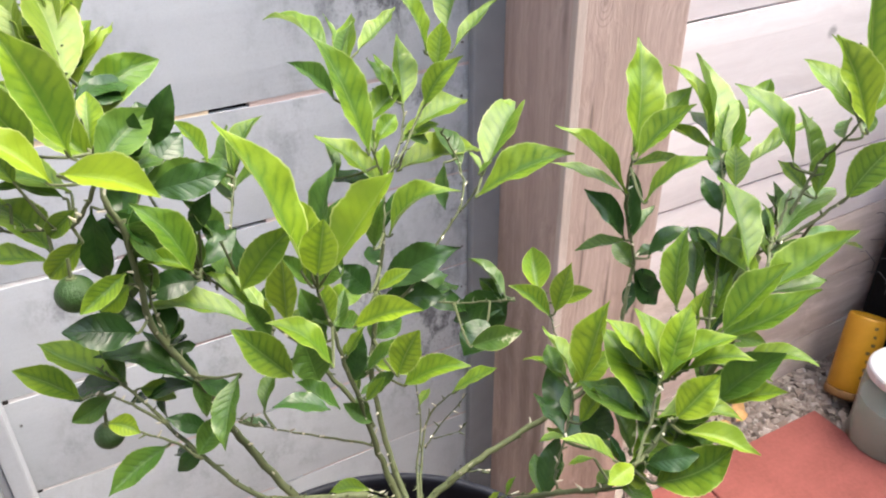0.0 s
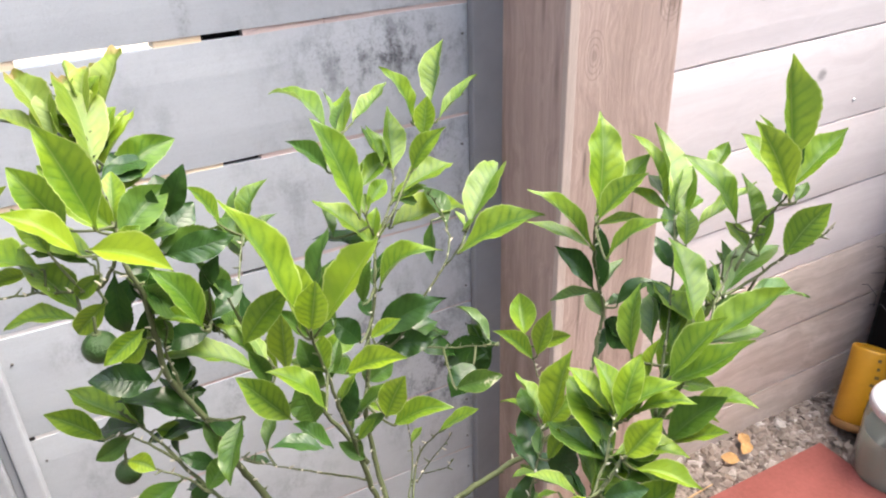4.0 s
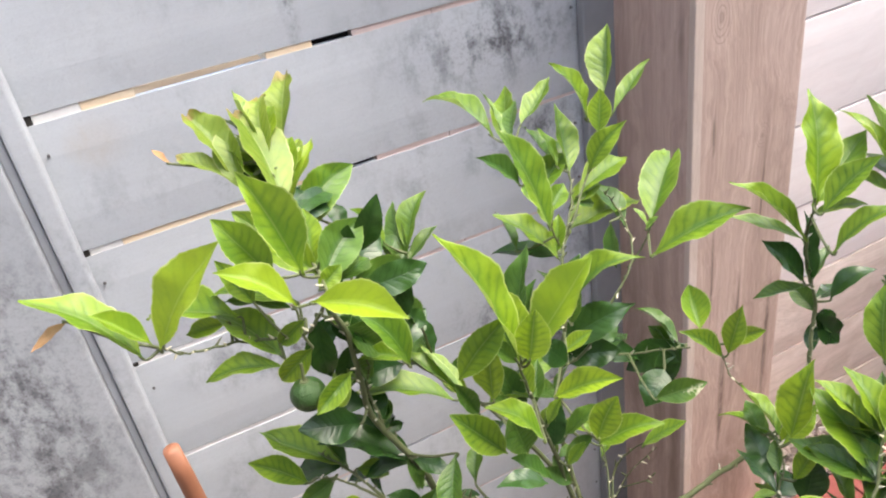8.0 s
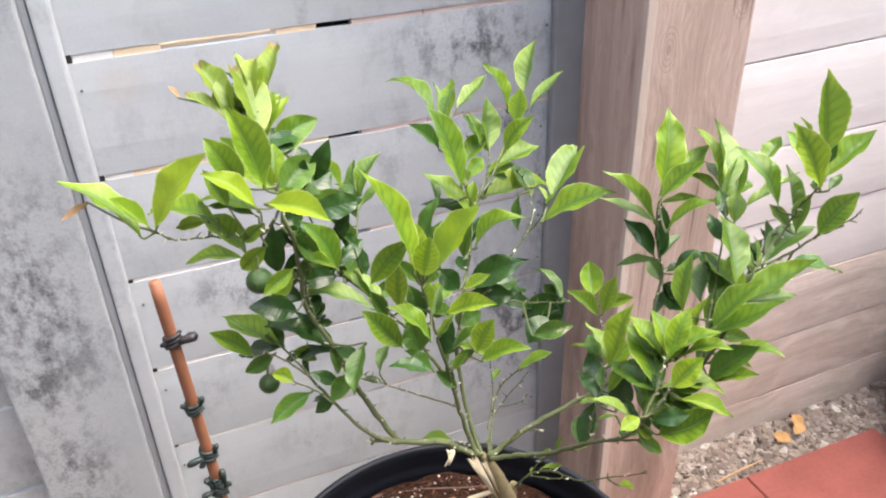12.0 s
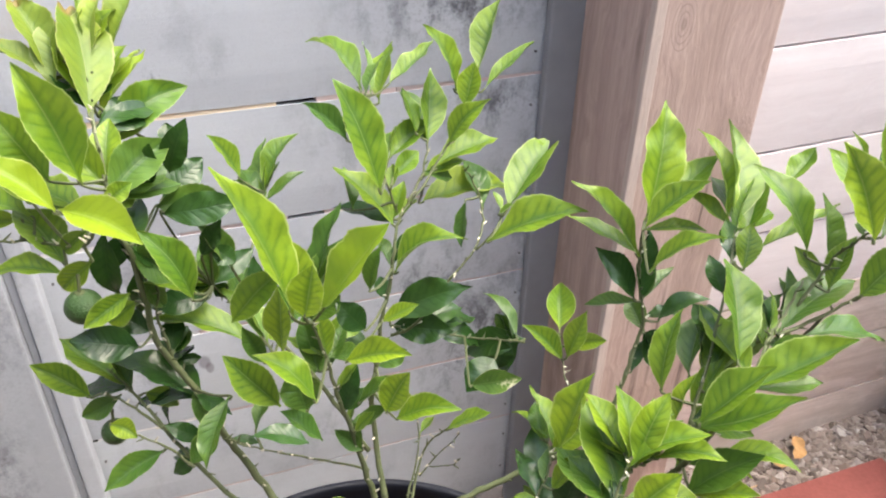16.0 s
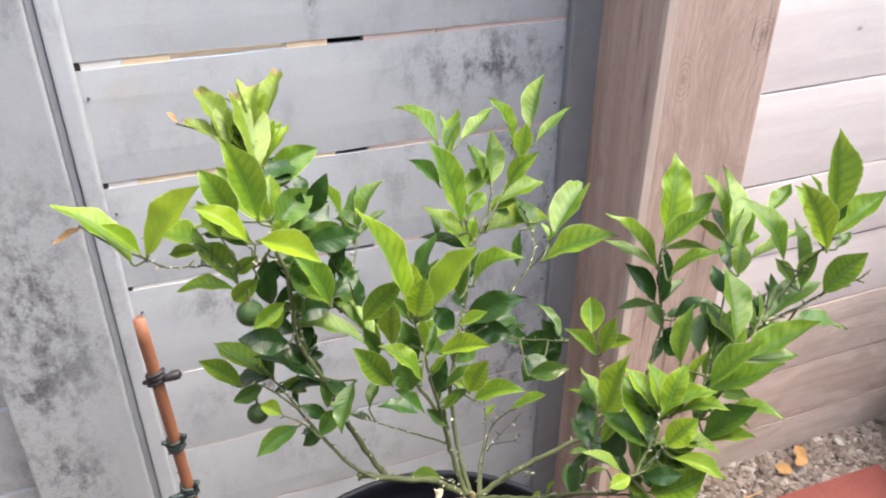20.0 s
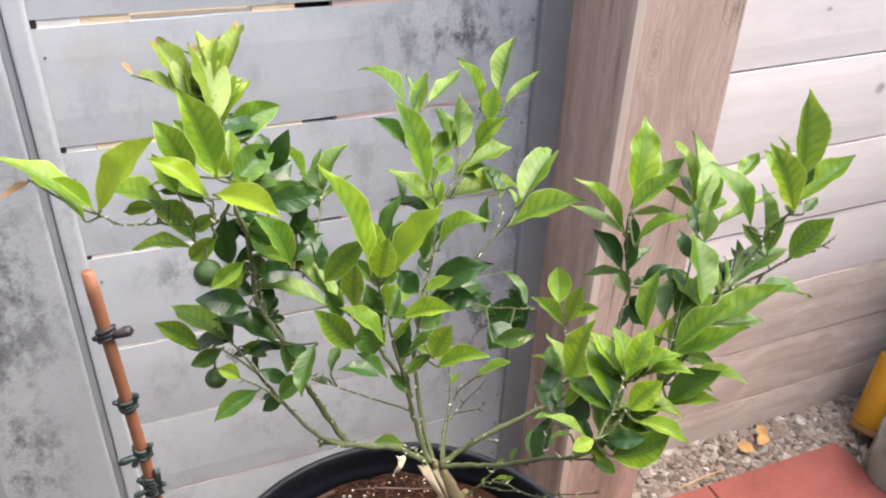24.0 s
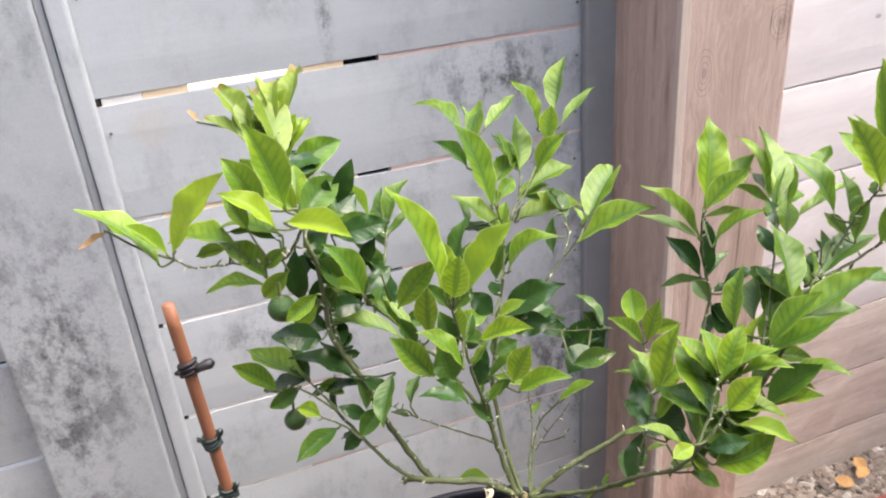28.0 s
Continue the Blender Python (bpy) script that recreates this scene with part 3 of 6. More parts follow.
# plain unseen walls, added behind and beside the camera to hold back sky light
BLOCKER_DARK = plain("blocker_dark", (0.16, 0.15, 0.14), 0.9, 0, 30, 0.15, 0.2, 0.1)
tagged(part("blocker_south", box(-0.79, 3.4, -0.55, -0.4, -0.02, 2.1, 0.004, 1), BLOCKER_DARK), "plain dark unseen wall added behind the camera to block light", "wall", kind="structure")
tagged(part("blocker_west", box(-0.95, -0.8, -0.38, 1.19, -0.02, 2.6, 0.004, 1), plain("blocker_grey", (0.24, 0.22, 0.21), 0.9, 0, 30, 0.2, 0.2, 0.1)), "plain grey unseen wall added on the left to block light", "wall", kind="structure")

tagged(part("blocker_side", box(1.72, 1.85, -0.39, 1.148, -0.02, 1.05, 0.004, 1), plain("blocker_brown", (0.22, 0.19, 0.17), 0.9, 0, 30, 0.2, 0.2, 0.1)), "plain brown unseen wall added on the right to shade the corner", "wall", kind="structure")

# ---- red pavers ----
PX, PY, PS = 1.079, 0.742, 0.306
for k in range(-1, 1):
    x = PX + k * (PS + 0.002)
    bm = box(x, x + PS, PY, PY + PS, -0.02, 0.014, 0.004, 3)
    tagged(part("paver", bm, PAVER), "square red concrete paver lying in gravel", "paver", "red pavers")

# ---- pot with soil ----
POT = (0.379, 0.709)
RIM, SOIL = 0.513, 0.482
pot = base("plant_pot", (*POT, 0), "round black plastic nursery pot with a rolled rim", "pot")
R0 = 0.1735
part("body", lathe([(0, 0.004), (0.118, 0), (0.122, 0.006), (R0 - 0.018, RIM - 0.05), (R0 - 0.0125, RIM - 0.0435), (R0 - 0.0135, RIM - 0.041), (R0 - 0.016, RIM - 0.041), (R0 - 0.02, RIM - 0.05), (0.13, SOIL - 0.14), (0, SOIL - 0.14)], (*POT, 0), 96), PLASTIC, pot, smooth=True)
part("rim", lathe([(R0 - 0.0118, RIM - 0.0435), (R0 - 0.0075, RIM - 0.036), (R0 - 0.0015, RIM - 0.012), (R0 - 0.0002, RIM - 0.003), (R0 - 0.0008, RIM - 0.0008), (R0 - 0.0022, RIM), (R0 - 0.0052, RIM), (R0 - 0.0064, RIM - 0.0008), (R0 - 0.0072, RIM - 0.0026),
                   (R0 - 0.0080, RIM - 0.009), (R0 - 0.0077, RIM - 0.0105), (R0 - 0.0092, RIM - 0.018), (R0 - 0.0089, RIM - 0.0195), (R0 - 0.0108, RIM - 0.027), (R0 - 0.0165, RIM - 0.048), (R0 - 0.0140, RIM - 0.0485)], (*POT, 0), 96), PLASTIC, pot, "rolled black rim with fine moulded rings", True)

# ---- the citrus tree: where its limbs run and its leaves sit (base, tip, width, age) ----
STEMS = {}
STEMS["left_crown"] = (0.0050, 0.0016, [(0.339, 0.726, 0.685), (0.325, 0.739, 0.711), (0.315, 0.744, 0.735), (0.308, 0.747, 0.760), (0.297, 0.752, 0.784), (0.290, 0.754, 0.806), (0.290, 0.753, 0.829), (0.289, 0.751, 0.853), (0.285, 0.751, 0.870), (0.285, 0.756, 0.882), (0.284, 0.769, 0.895), (0.283, 0.785, 0.908), (0.284, 0.796, 0.915), (0.284, 0.810, 0.926)])
STEMS["left_low"] = (0.0036, 0.0010, [(0.334, 0.717, 0.693), (0.318, 0.722, 0.703), (0.298, 0.735, 0.728), (0.285, 0.747, 0.749), (0.277, 0.755, 0.761), (0.271, 0.763, 0.768), (0.262, 0.773, 0.774)])
STEMS["left_root"] = (0.0054, 0.0042, [(0.394, 0.707, 0.665), (0.382, 0.713, 0.671), (0.374, 0.715, 0.678), (0.354, 0.718, 0.684), (0.337, 0.720, 0.690), (0.322, 0.724, 0.694), (0.318, 0.722, 0.694)])
STEMS["left_fork"] = (0.0020, 0.0009, [(0.285, 0.746, 0.749), (0.273, 0.754, 0.760), (0.264, 0.761, 0.764), (0.256, 0.767, 0.763)])
STEMS["left_fruit"] = (0.0018, 0.0009, [(0.297, 0.729, 0.733), (0.285, 0.737, 0.744), (0.273, 0.742, 0.751), (0.265, 0.744, 0.758)])
STEMS["left_arm"] = (0.0022, 0.0011, [(0.283, 0.743, 0.885), (0.275, 0.749, 0.868), (0.267, 0.760, 0.858), (0.252, 0.774, 0.854), (0.240, 0.782, 0.853), (0.226, 0.786, 0.852), (0.216, 0.787, 0.855), (0.209, 0.786, 0.862)])
STEMS["left_back"] = (0.0034, 0.0012, [(0.393, 0.740, 0.700), (0.380, 0.753, 0.726), (0.368, 0.764, 0.747), (0.354, 0.776, 0.764), (0.346, 0.789, 0.780), (0.343, 0.806, 0.789), (0.348, 0.828, 0.799), (0.357, 0.850, 0.808), (0.365, 0.868, 0.819)])
STEMS["left_inner"] = (0.0020, 0.0010, [(0.346, 0.747, 0.783), (0.339, 0.774, 0.785), (0.328, 0.790, 0.793), (0.322, 0.784, 0.807)])
STEMS["left_mid"] = (0.0022, 0.0010, [(0.296, 0.756, 0.783), (0.295, 0.757, 0.798), (0.293, 0.758, 0.812), (0.296, 0.757, 0.828), (0.295, 0.757, 0.841)])
STEMS["centre_front"] = (0.0050, 0.0014, [(0.395, 0.706, 0.665), (0.391, 0.715, 0.680), (0.386, 0.721, 0.706), (0.380, 0.723, 0.739), (0.374, 0.725, 0.766), (0.370, 0.729, 0.791), (0.365, 0.728, 0.814)])
STEMS["back_top"] = (0.0044, 0.0013, [(0.398, 0.705, 0.664), (0.397, 0.722, 0.678), (0.398, 0.741, 0.702), (0.399, 0.752, 0.727), (0.405, 0.758, 0.756), (0.408, 0.759, 0.779), (0.414, 0.762, 0.801), (0.419, 0.768, 0.819), (0.424, 0.777, 0.832), (0.432, 0.785, 0.837), (0.445, 0.796, 0.850), (0.451, 0.806, 0.864)])
STEMS["back_left"] = (0.0016, 0.0008, [(0.425, 0.780, 0.836), (0.418, 0.783, 0.860), (0.413, 0.792, 0.882), (0.415, 0.805, 0.896)])
STEMS["back_tip"] = (0.0018, 0.0009, [(0.434, 0.785, 0.837), (0.451, 0.797, 0.850), (0.464, 0.804, 0.865), (0.475, 0.809, 0.882), (0.484, 0.815, 0.899)])
STEMS["back_low"] = (0.0022, 0.0010, [(0.419, 0.777, 0.753), (0.433, 0.771, 0.763), (0.454, 0.772, 0.790), (0.470, 0.776, 0.805), (0.480, 0.788, 0.817), (0.480, 0.800, 0.831), (0.473, 0.804, 0.845)])
STEMS["back_side"] = (0.0015, 0.0008, [(0.475, 0.785, 0.798), (0.486, 0.784, 0.810), (0.492, 0.783, 0.825)])
STEMS["back_dark"] = (0.0020, 0.0010, [(0.420, 0.782, 0.756), (0.438, 0.781, 0.751), (0.463, 0.775, 0.742), (0.484, 0.766, 0.742), (0.497, 0.753, 0.746)])
STEMS["right_spire"] = (0.0050, 0.0013, [(0.402, 0.703, 0.663), (0.426, 0.704, 0.674), (0.450, 0.705, 0.682), (0.477, 0.702, 0.693), (0.497, 0.694, 0.709), (0.510, 0.687, 0.727), (0.520, 0.687, 0.745), (0.530, 0.693, 0.764), (0.538, 0.700, 0.778), (0.542, 0.703, 0.790), (0.539, 0.709, 0.812), (0.535, 0.708, 0.833), (0.529, 0.701, 0.856)])
STEMS["low_bush"] = (0.0044, 0.0018, [(0.403, 0.701, 0.662), (0.416, 0.685, 0.676), (0.428, 0.665, 0.691), (0.437, 0.645, 0.711), (0.439, 0.626, 0.733), (0.446, 0.605, 0.752), (0.454, 0.596, 0.771), (0.461, 0.594, 0.782), (0.471, 0.595, 0.791)])
STEMS["right_fan"] = (0.0034, 0.0012, [(0.494, 0.620, 0.762), (0.507, 0.610, 0.789), (0.514, 0.606, 0.812), (0.522, 0.607, 0.825), (0.536, 0.615, 0.833), (0.549, 0.625, 0.838), (0.562, 0.632, 0.842), (0.575, 0.640, 0.852)])
STEMS["right_tip"] = (0.0022, 0.0010, [(0.552, 0.624, 0.838), (0.575, 0.626, 0.840), (0.593, 0.624, 0.849), (0.603, 0.618, 0.857), (0.612, 0.613, 0.867)])
STEMS["right_up"] = (0.0020, 0.0010, [(0.567, 0.633, 0.841), (0.579, 0.636, 0.854), (0.585, 0.635, 0.867), (0.586, 0.628, 0.879), (0.582, 0.620, 0.892)])
STEMS["right_rear"] = (0.0022, 0.0010, [(0.504, 0.612, 0.788), (0.516, 0.623, 0.808), (0.530, 0.637, 0.830), (0.547, 0.656, 0.854), (0.561, 0.673, 0.861)])
STEMS["low_small"] = (0.0015, 0.0009, [(0.535, 0.719, 0.692), (0.529, 0.735, 0.705), (0.525, 0.747, 0.715), (0.526, 0.754, 0.723), (0.528, 0.765, 0.735)])
STEMS["low_left"] = (0.0016, 0.0009, [(0.443, 0.631, 0.727), (0.442, 0.633, 0.737), (0.448, 0.636, 0.753), (0.457, 0.643, 0.768), (0.462, 0.655, 0.772)])
STEMS["low_mid"] = (0.0020, 0.0010, [(0.450, 0.592, 0.777), (0.462, 0.599, 0.787), (0.470, 0.605, 0.799), (0.474, 0.608, 0.805)])
STEMS["dead_twig"] = (0.0018, 0.0007, [(0.391, 0.733, 0.692), (0.365, 0.727, 0.716), (0.343, 0.719, 0.737), (0.326, 0.714, 0.754), (0.314, 0.710, 0.768)])
STEMS["twigs"] = (0.0022, 0.0008, [(0.404, 0.703, 0.664), (0.415, 0.724, 0.670), (0.428, 0.741, 0.687), (0.438, 0.736, 0.705), (0.445, 0.716, 0.731)])
STEMS["twig_pair"] = (0.0018, 0.0008, [(0.403, 0.703, 0.664), (0.412, 0.724, 0.670), (0.425, 0.743, 0.686), (0.428, 0.755, 0.711)])
STEMS["side_twig"] = (0.0012, 0.0005, [(0.423, 0.734, 0.673), (0.434, 0.736, 0.685), (0.441, 0.728, 0.703), (0.441, 0.716, 0.723)])
STEMS["dry_twig"] = (0.0010, 0.0005, [(0.432, 0.741, 0.671), (0.443, 0.728, 0.683), (0.443, 0.722, 0.694)])
STEMS["low_skirt"] = (0.0018, 0.0009, [(0.390, 0.709, 0.665), (0.387, 0.715, 0.671), (0.381, 0.720, 0.673)])
STEMS["pot_twig"] = (0.0026, 0.0008, [(0.424, 0.705, 0.616), (0.4275, 0.698, 0.630), (0.431, 0.682, 0.655), (0.433, 0.660, 0.676), (0.441, 0.638, 0.685), (0.451, 0.621, 0.700), (0.4674, 0.6015, 0.7163)])
STEMS["pot_sprig"] = (0.0016, 0.0006, [(0.429, 0.692, 0.640), (0.440, 0.690, 0.655), (0.449, 0.683, 0.668), (0.457, 0.672, 0.676)])
STEMS["pot_shoot"] = (0.0013, 0.0006, [(0.430, 0.686, 0.648), (0.438, 0.672, 0.655), (0.449, 0.660, 0.662)])
STEMS["fine_twig"] = (0.0014, 0.0006, [(0.420, 0.701, 0.676), (0.427, 0.698, 0.683), (0.438, 0.692, 0.686), (0.440, 0.687, 0.687)])
LEAVES = {}
LEAVES["left_arm"] = [
    (0.201, 0.784, 0.860, 0.161, 0.809, 0.899, 0.0138, 0.0014, "Y"),
    (0.206, 0.784, 0.866, 0.186, 0.789, 0.890, 0.0104, 0.0000, "L"),
    (0.174, 0.808, 0.880, 0.156, 0.801, 0.874, 0.0040, 0.0000, "B"),
    (0.210, 0.761, 0.876, 0.247, 0.747, 0.924, 0.0159, -0.0047, "L"),
    (0.248, 0.784, 0.863, 0.205, 0.824, 0.861, 0.0146, 0.0015, "Y"),
    (0.242, 0.789, 0.860, 0.221, 0.802, 0.854, 0.0094, 0.0000, "Y"),
    (0.259, 0.763, 0.847, 0.236, 0.805, 0.862, 0.0181, 0.0023, "M"),
    (0.259, 0.761, 0.842, 0.222, 0.783, 0.837, 0.0082, 0.0015, "M"),
    (0.272, 0.754, 0.853, 0.254, 0.762, 0.835, 0.0132, 0.0000, "Y"),
    (0.273, 0.758, 0.867, 0.258, 0.765, 0.853, 0.0102, 0.0000, "M"),
    (0.254, 0.762, 0.881, 0.244, 0.766, 0.906, 0.0120, 0.0000, "M"),
    (0.267, 0.732, 0.891, 0.240, 0.737, 0.917, 0.0127, 0.0027, "L"),
]
LEAVES["left_arm"] = LEAVES["left_arm"] + [
    (0.273, 0.765, 0.871, 0.238, 0.803, 0.873, 0.0119, 0.0015, "M"),
    (0.271, 0.764, 0.869, 0.243, 0.794, 0.870, 0.0067, 0.0000, "N"),
    (0.270, 0.716, 0.901, 0.299, 0.685, 0.900, 0.0150, -0.0032, "L"),
]
LEAVES["left_crown"] = [
    (0.293, 0.818, 0.923, 0.312, 0.854, 0.953, 0.0124, 0.0000, "T"),
    (0.284, 0.810, 0.922, 0.292, 0.839, 0.952, 0.0146, 0.0000, "T"),
    (0.282, 0.786, 0.909, 0.280, 0.836, 0.947, 0.0229, 0.0011, "T"),
    (0.269, 0.805, 0.915, 0.270, 0.826, 0.943, 0.0134, 0.0000, "T"),
    (0.267, 0.811, 0.920, 0.257, 0.835, 0.952, 0.0154, 0.0019, "T"),
    (0.267, 0.809, 0.920, 0.245, 0.822, 0.937, 0.0067, 0.0000, "T"),
    (0.242, 0.826, 0.932, 0.236, 0.827, 0.941, 0.0030, 0.0000, "B"),
    (0.284, 0.798, 0.909, 0.301, 0.825, 0.931, 0.0146, 0.0000, "Y"),
    (0.285, 0.796, 0.904, 0.311, 0.820, 0.925, 0.0088, 0.0000, "L"),
    (0.288, 0.794, 0.890, 0.327, 0.815, 0.908, 0.0207, -0.0054, "M"),
    (0.276, 0.751, 0.893, 0.263, 0.754, 0.947, 0.0245, 0.0017, "Y"),
    (0.264, 0.754, 0.895, 0.248, 0.760, 0.928, 0.0184, 0.0000, "Y"),
]
LEAVES["left_crown"] = LEAVES["left_crown"] + [
    (0.282, 0.756, 0.880, 0.295, 0.757, 0.888, 0.0101, 0.0000, "Y"),
    (0.285, 0.757, 0.882, 0.315, 0.776, 0.898, 0.0205, -0.0029, "N"),
    (0.314, 0.811, 0.876, 0.313, 0.825, 0.885, 0.0113, 0.0000, "D"),
    (0.302, 0.778, 0.863, 0.338, 0.779, 0.855, 0.0202, -0.0023, "N"),
    (0.305, 0.785, 0.862, 0.328, 0.800, 0.875, 0.0173, 0.0000, "D"),
    (0.279, 0.763, 0.864, 0.276, 0.759, 0.826, 0.0150, 0.0000, "D"),
    (0.293, 0.766, 0.839, 0.284, 0.766, 0.810, 0.0116, 0.0000, "D"),
    (0.286, 0.755, 0.826, 0.271, 0.755, 0.816, 0.0136, 0.0000, "M"),
    (0.284, 0.746, 0.805, 0.254, 0.747, 0.816, 0.0188, 0.0000, "D"),
    (0.284, 0.764, 0.858, 0.298, 0.760, 0.843, 0.0128, 0.0000, "D"),
    (0.305, 0.748, 0.763, 0.265, 0.768, 0.788, 0.0128, 0.0024, "D"),
    (0.304, 0.740, 0.741, 0.286, 0.743, 0.754, 0.0105, 0.0000, "D"),
]
LEAVES["left_crown"] = LEAVES["left_crown"] + [
    (0.321, 0.721, 0.784, 0.304, 0.696, 0.765, 0.0128, 0.0011, "N"),
    (0.304, 0.746, 0.768, 0.320, 0.728, 0.765, 0.0095, 0.0000, "D"),
]
LEAVES["left_back"] = [
    (0.349, 0.862, 0.828, 0.335, 0.868, 0.857, 0.0090, 0.0023, "M"),
    (0.358, 0.856, 0.801, 0.371, 0.900, 0.835, 0.0151, 0.0000, "N"),
    (0.363, 0.863, 0.816, 0.387, 0.884, 0.847, 0.0121, -0.0019, "M"),
    (0.362, 0.864, 0.807, 0.391, 0.878, 0.820, 0.0066, 0.0000, "N"),
    (0.333, 0.773, 0.823, 0.319, 0.779, 0.850, 0.0111, 0.0024, "N"),
    (0.352, 0.687, 0.775, 0.327, 0.690, 0.786, 0.0088, 0.0018, "D"),
    (0.327, 0.717, 0.831, 0.350, 0.708, 0.861, 0.0165, -0.0014, "Y"),
    (0.349, 0.731, 0.795, 0.352, 0.734, 0.835, 0.0146, 0.0000, "Y"),
    (0.343, 0.709, 0.781, 0.321, 0.717, 0.812, 0.0180, 0.0000, "M"),
    (0.356, 0.713, 0.769, 0.352, 0.718, 0.796, 0.0217, 0.0000, "N"),
    (0.340, 0.730, 0.792, 0.332, 0.734, 0.813, 0.0108, 0.0000, "N"),
    (0.360, 0.698, 0.762, 0.342, 0.704, 0.783, 0.0076, 0.0000, "N"),
]
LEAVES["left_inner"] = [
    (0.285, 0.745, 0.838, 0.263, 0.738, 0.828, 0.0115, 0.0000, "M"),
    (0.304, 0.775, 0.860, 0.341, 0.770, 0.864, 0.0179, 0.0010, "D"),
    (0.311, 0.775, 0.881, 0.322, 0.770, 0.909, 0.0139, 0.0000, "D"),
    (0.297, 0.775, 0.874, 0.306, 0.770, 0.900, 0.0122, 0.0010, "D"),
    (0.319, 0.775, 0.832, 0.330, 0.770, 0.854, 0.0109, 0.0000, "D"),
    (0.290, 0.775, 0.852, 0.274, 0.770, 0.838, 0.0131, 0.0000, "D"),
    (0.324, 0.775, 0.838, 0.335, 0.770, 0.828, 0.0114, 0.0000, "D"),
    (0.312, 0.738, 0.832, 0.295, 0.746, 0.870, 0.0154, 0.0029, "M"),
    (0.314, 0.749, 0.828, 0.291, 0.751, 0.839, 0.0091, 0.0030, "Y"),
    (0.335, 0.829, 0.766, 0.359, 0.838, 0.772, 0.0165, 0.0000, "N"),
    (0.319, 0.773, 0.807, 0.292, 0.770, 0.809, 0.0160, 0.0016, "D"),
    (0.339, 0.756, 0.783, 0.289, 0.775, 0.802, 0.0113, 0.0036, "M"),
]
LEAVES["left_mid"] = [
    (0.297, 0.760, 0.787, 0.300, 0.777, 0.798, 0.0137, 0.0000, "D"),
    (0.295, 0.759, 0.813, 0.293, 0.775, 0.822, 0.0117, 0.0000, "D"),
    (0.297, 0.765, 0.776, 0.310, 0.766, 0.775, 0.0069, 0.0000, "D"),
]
LEAVES["left_low"] = [
    (0.272, 0.762, 0.767, 0.238, 0.803, 0.775, 0.0172, 0.0016, "M"),
    (0.273, 0.760, 0.768, 0.265, 0.773, 0.791, 0.0088, 0.0000, "N"),
    (0.278, 0.763, 0.761, 0.294, 0.760, 0.750, 0.0115, -0.0016, "M"),
    (0.287, 0.756, 0.741, 0.291, 0.779, 0.756, 0.0054, 0.0000, "D"),
    (0.300, 0.738, 0.732, 0.284, 0.741, 0.719, 0.0098, 0.0000, "D"),
]
LEAVES["left_fork"] = [
    (0.252, 0.767, 0.762, 0.227, 0.776, 0.784, 0.0143, 0.0012, "M"),
    (0.267, 0.762, 0.764, 0.245, 0.769, 0.749, 0.0121, -0.0012, "N"),
]
LEAVES["left_fruit"] = [
    (0.260, 0.747, 0.759, 0.273, 0.737, 0.755, 0.0110, -0.0016, "Y"),
    (0.284, 0.737, 0.742, 0.252, 0.729, 0.731, 0.0142, 0.0016, "N"),
    (0.295, 0.731, 0.734, 0.312, 0.737, 0.749, 0.0137, 0.0000, "N"),
]
LEAVES["dead_twig"] = [
    (0.317, 0.725, 0.752, 0.331, 0.724, 0.745, 0.0052, 0.0000, "D"),
    (0.330, 0.726, 0.751, 0.343, 0.742, 0.763, 0.0081, -0.0012, "N"),
]
LEAVES["centre_front"] = [
    (0.353, 0.705, 0.836, 0.329, 0.720, 0.909, 0.0147, 0.0028, "Y"),
    (0.359, 0.714, 0.829, 0.353, 0.721, 0.872, 0.0145, 0.0015, "Y"),
    (0.369, 0.724, 0.822, 0.400, 0.713, 0.873, 0.0171, 0.0015, "L"),
    (0.358, 0.704, 0.836, 0.364, 0.705, 0.863, 0.0186, 0.0000, "Y"),
    (0.371, 0.746, 0.786, 0.397, 0.750, 0.788, 0.0140, -0.0025, "Y"),
    (0.366, 0.730, 0.779, 0.363, 0.749, 0.802, 0.0144, 0.0000, "N"),
    (0.359, 0.698, 0.789, 0.336, 0.706, 0.820, 0.0103, 0.0030, "Y"),
    (0.375, 0.724, 0.770, 0.387, 0.727, 0.784, 0.0056, 0.0000, "M"),
    (0.377, 0.723, 0.754, 0.386, 0.730, 0.778, 0.0122, 0.0000, "D"),
    (0.381, 0.721, 0.742, 0.399, 0.717, 0.757, 0.0082, 0.0000, "N"),
    (0.380, 0.715, 0.745, 0.390, 0.712, 0.760, 0.0065, 0.0000, "M"),
    (0.385, 0.720, 0.724, 0.371, 0.725, 0.740, 0.0100, 0.0000, "N"),
]
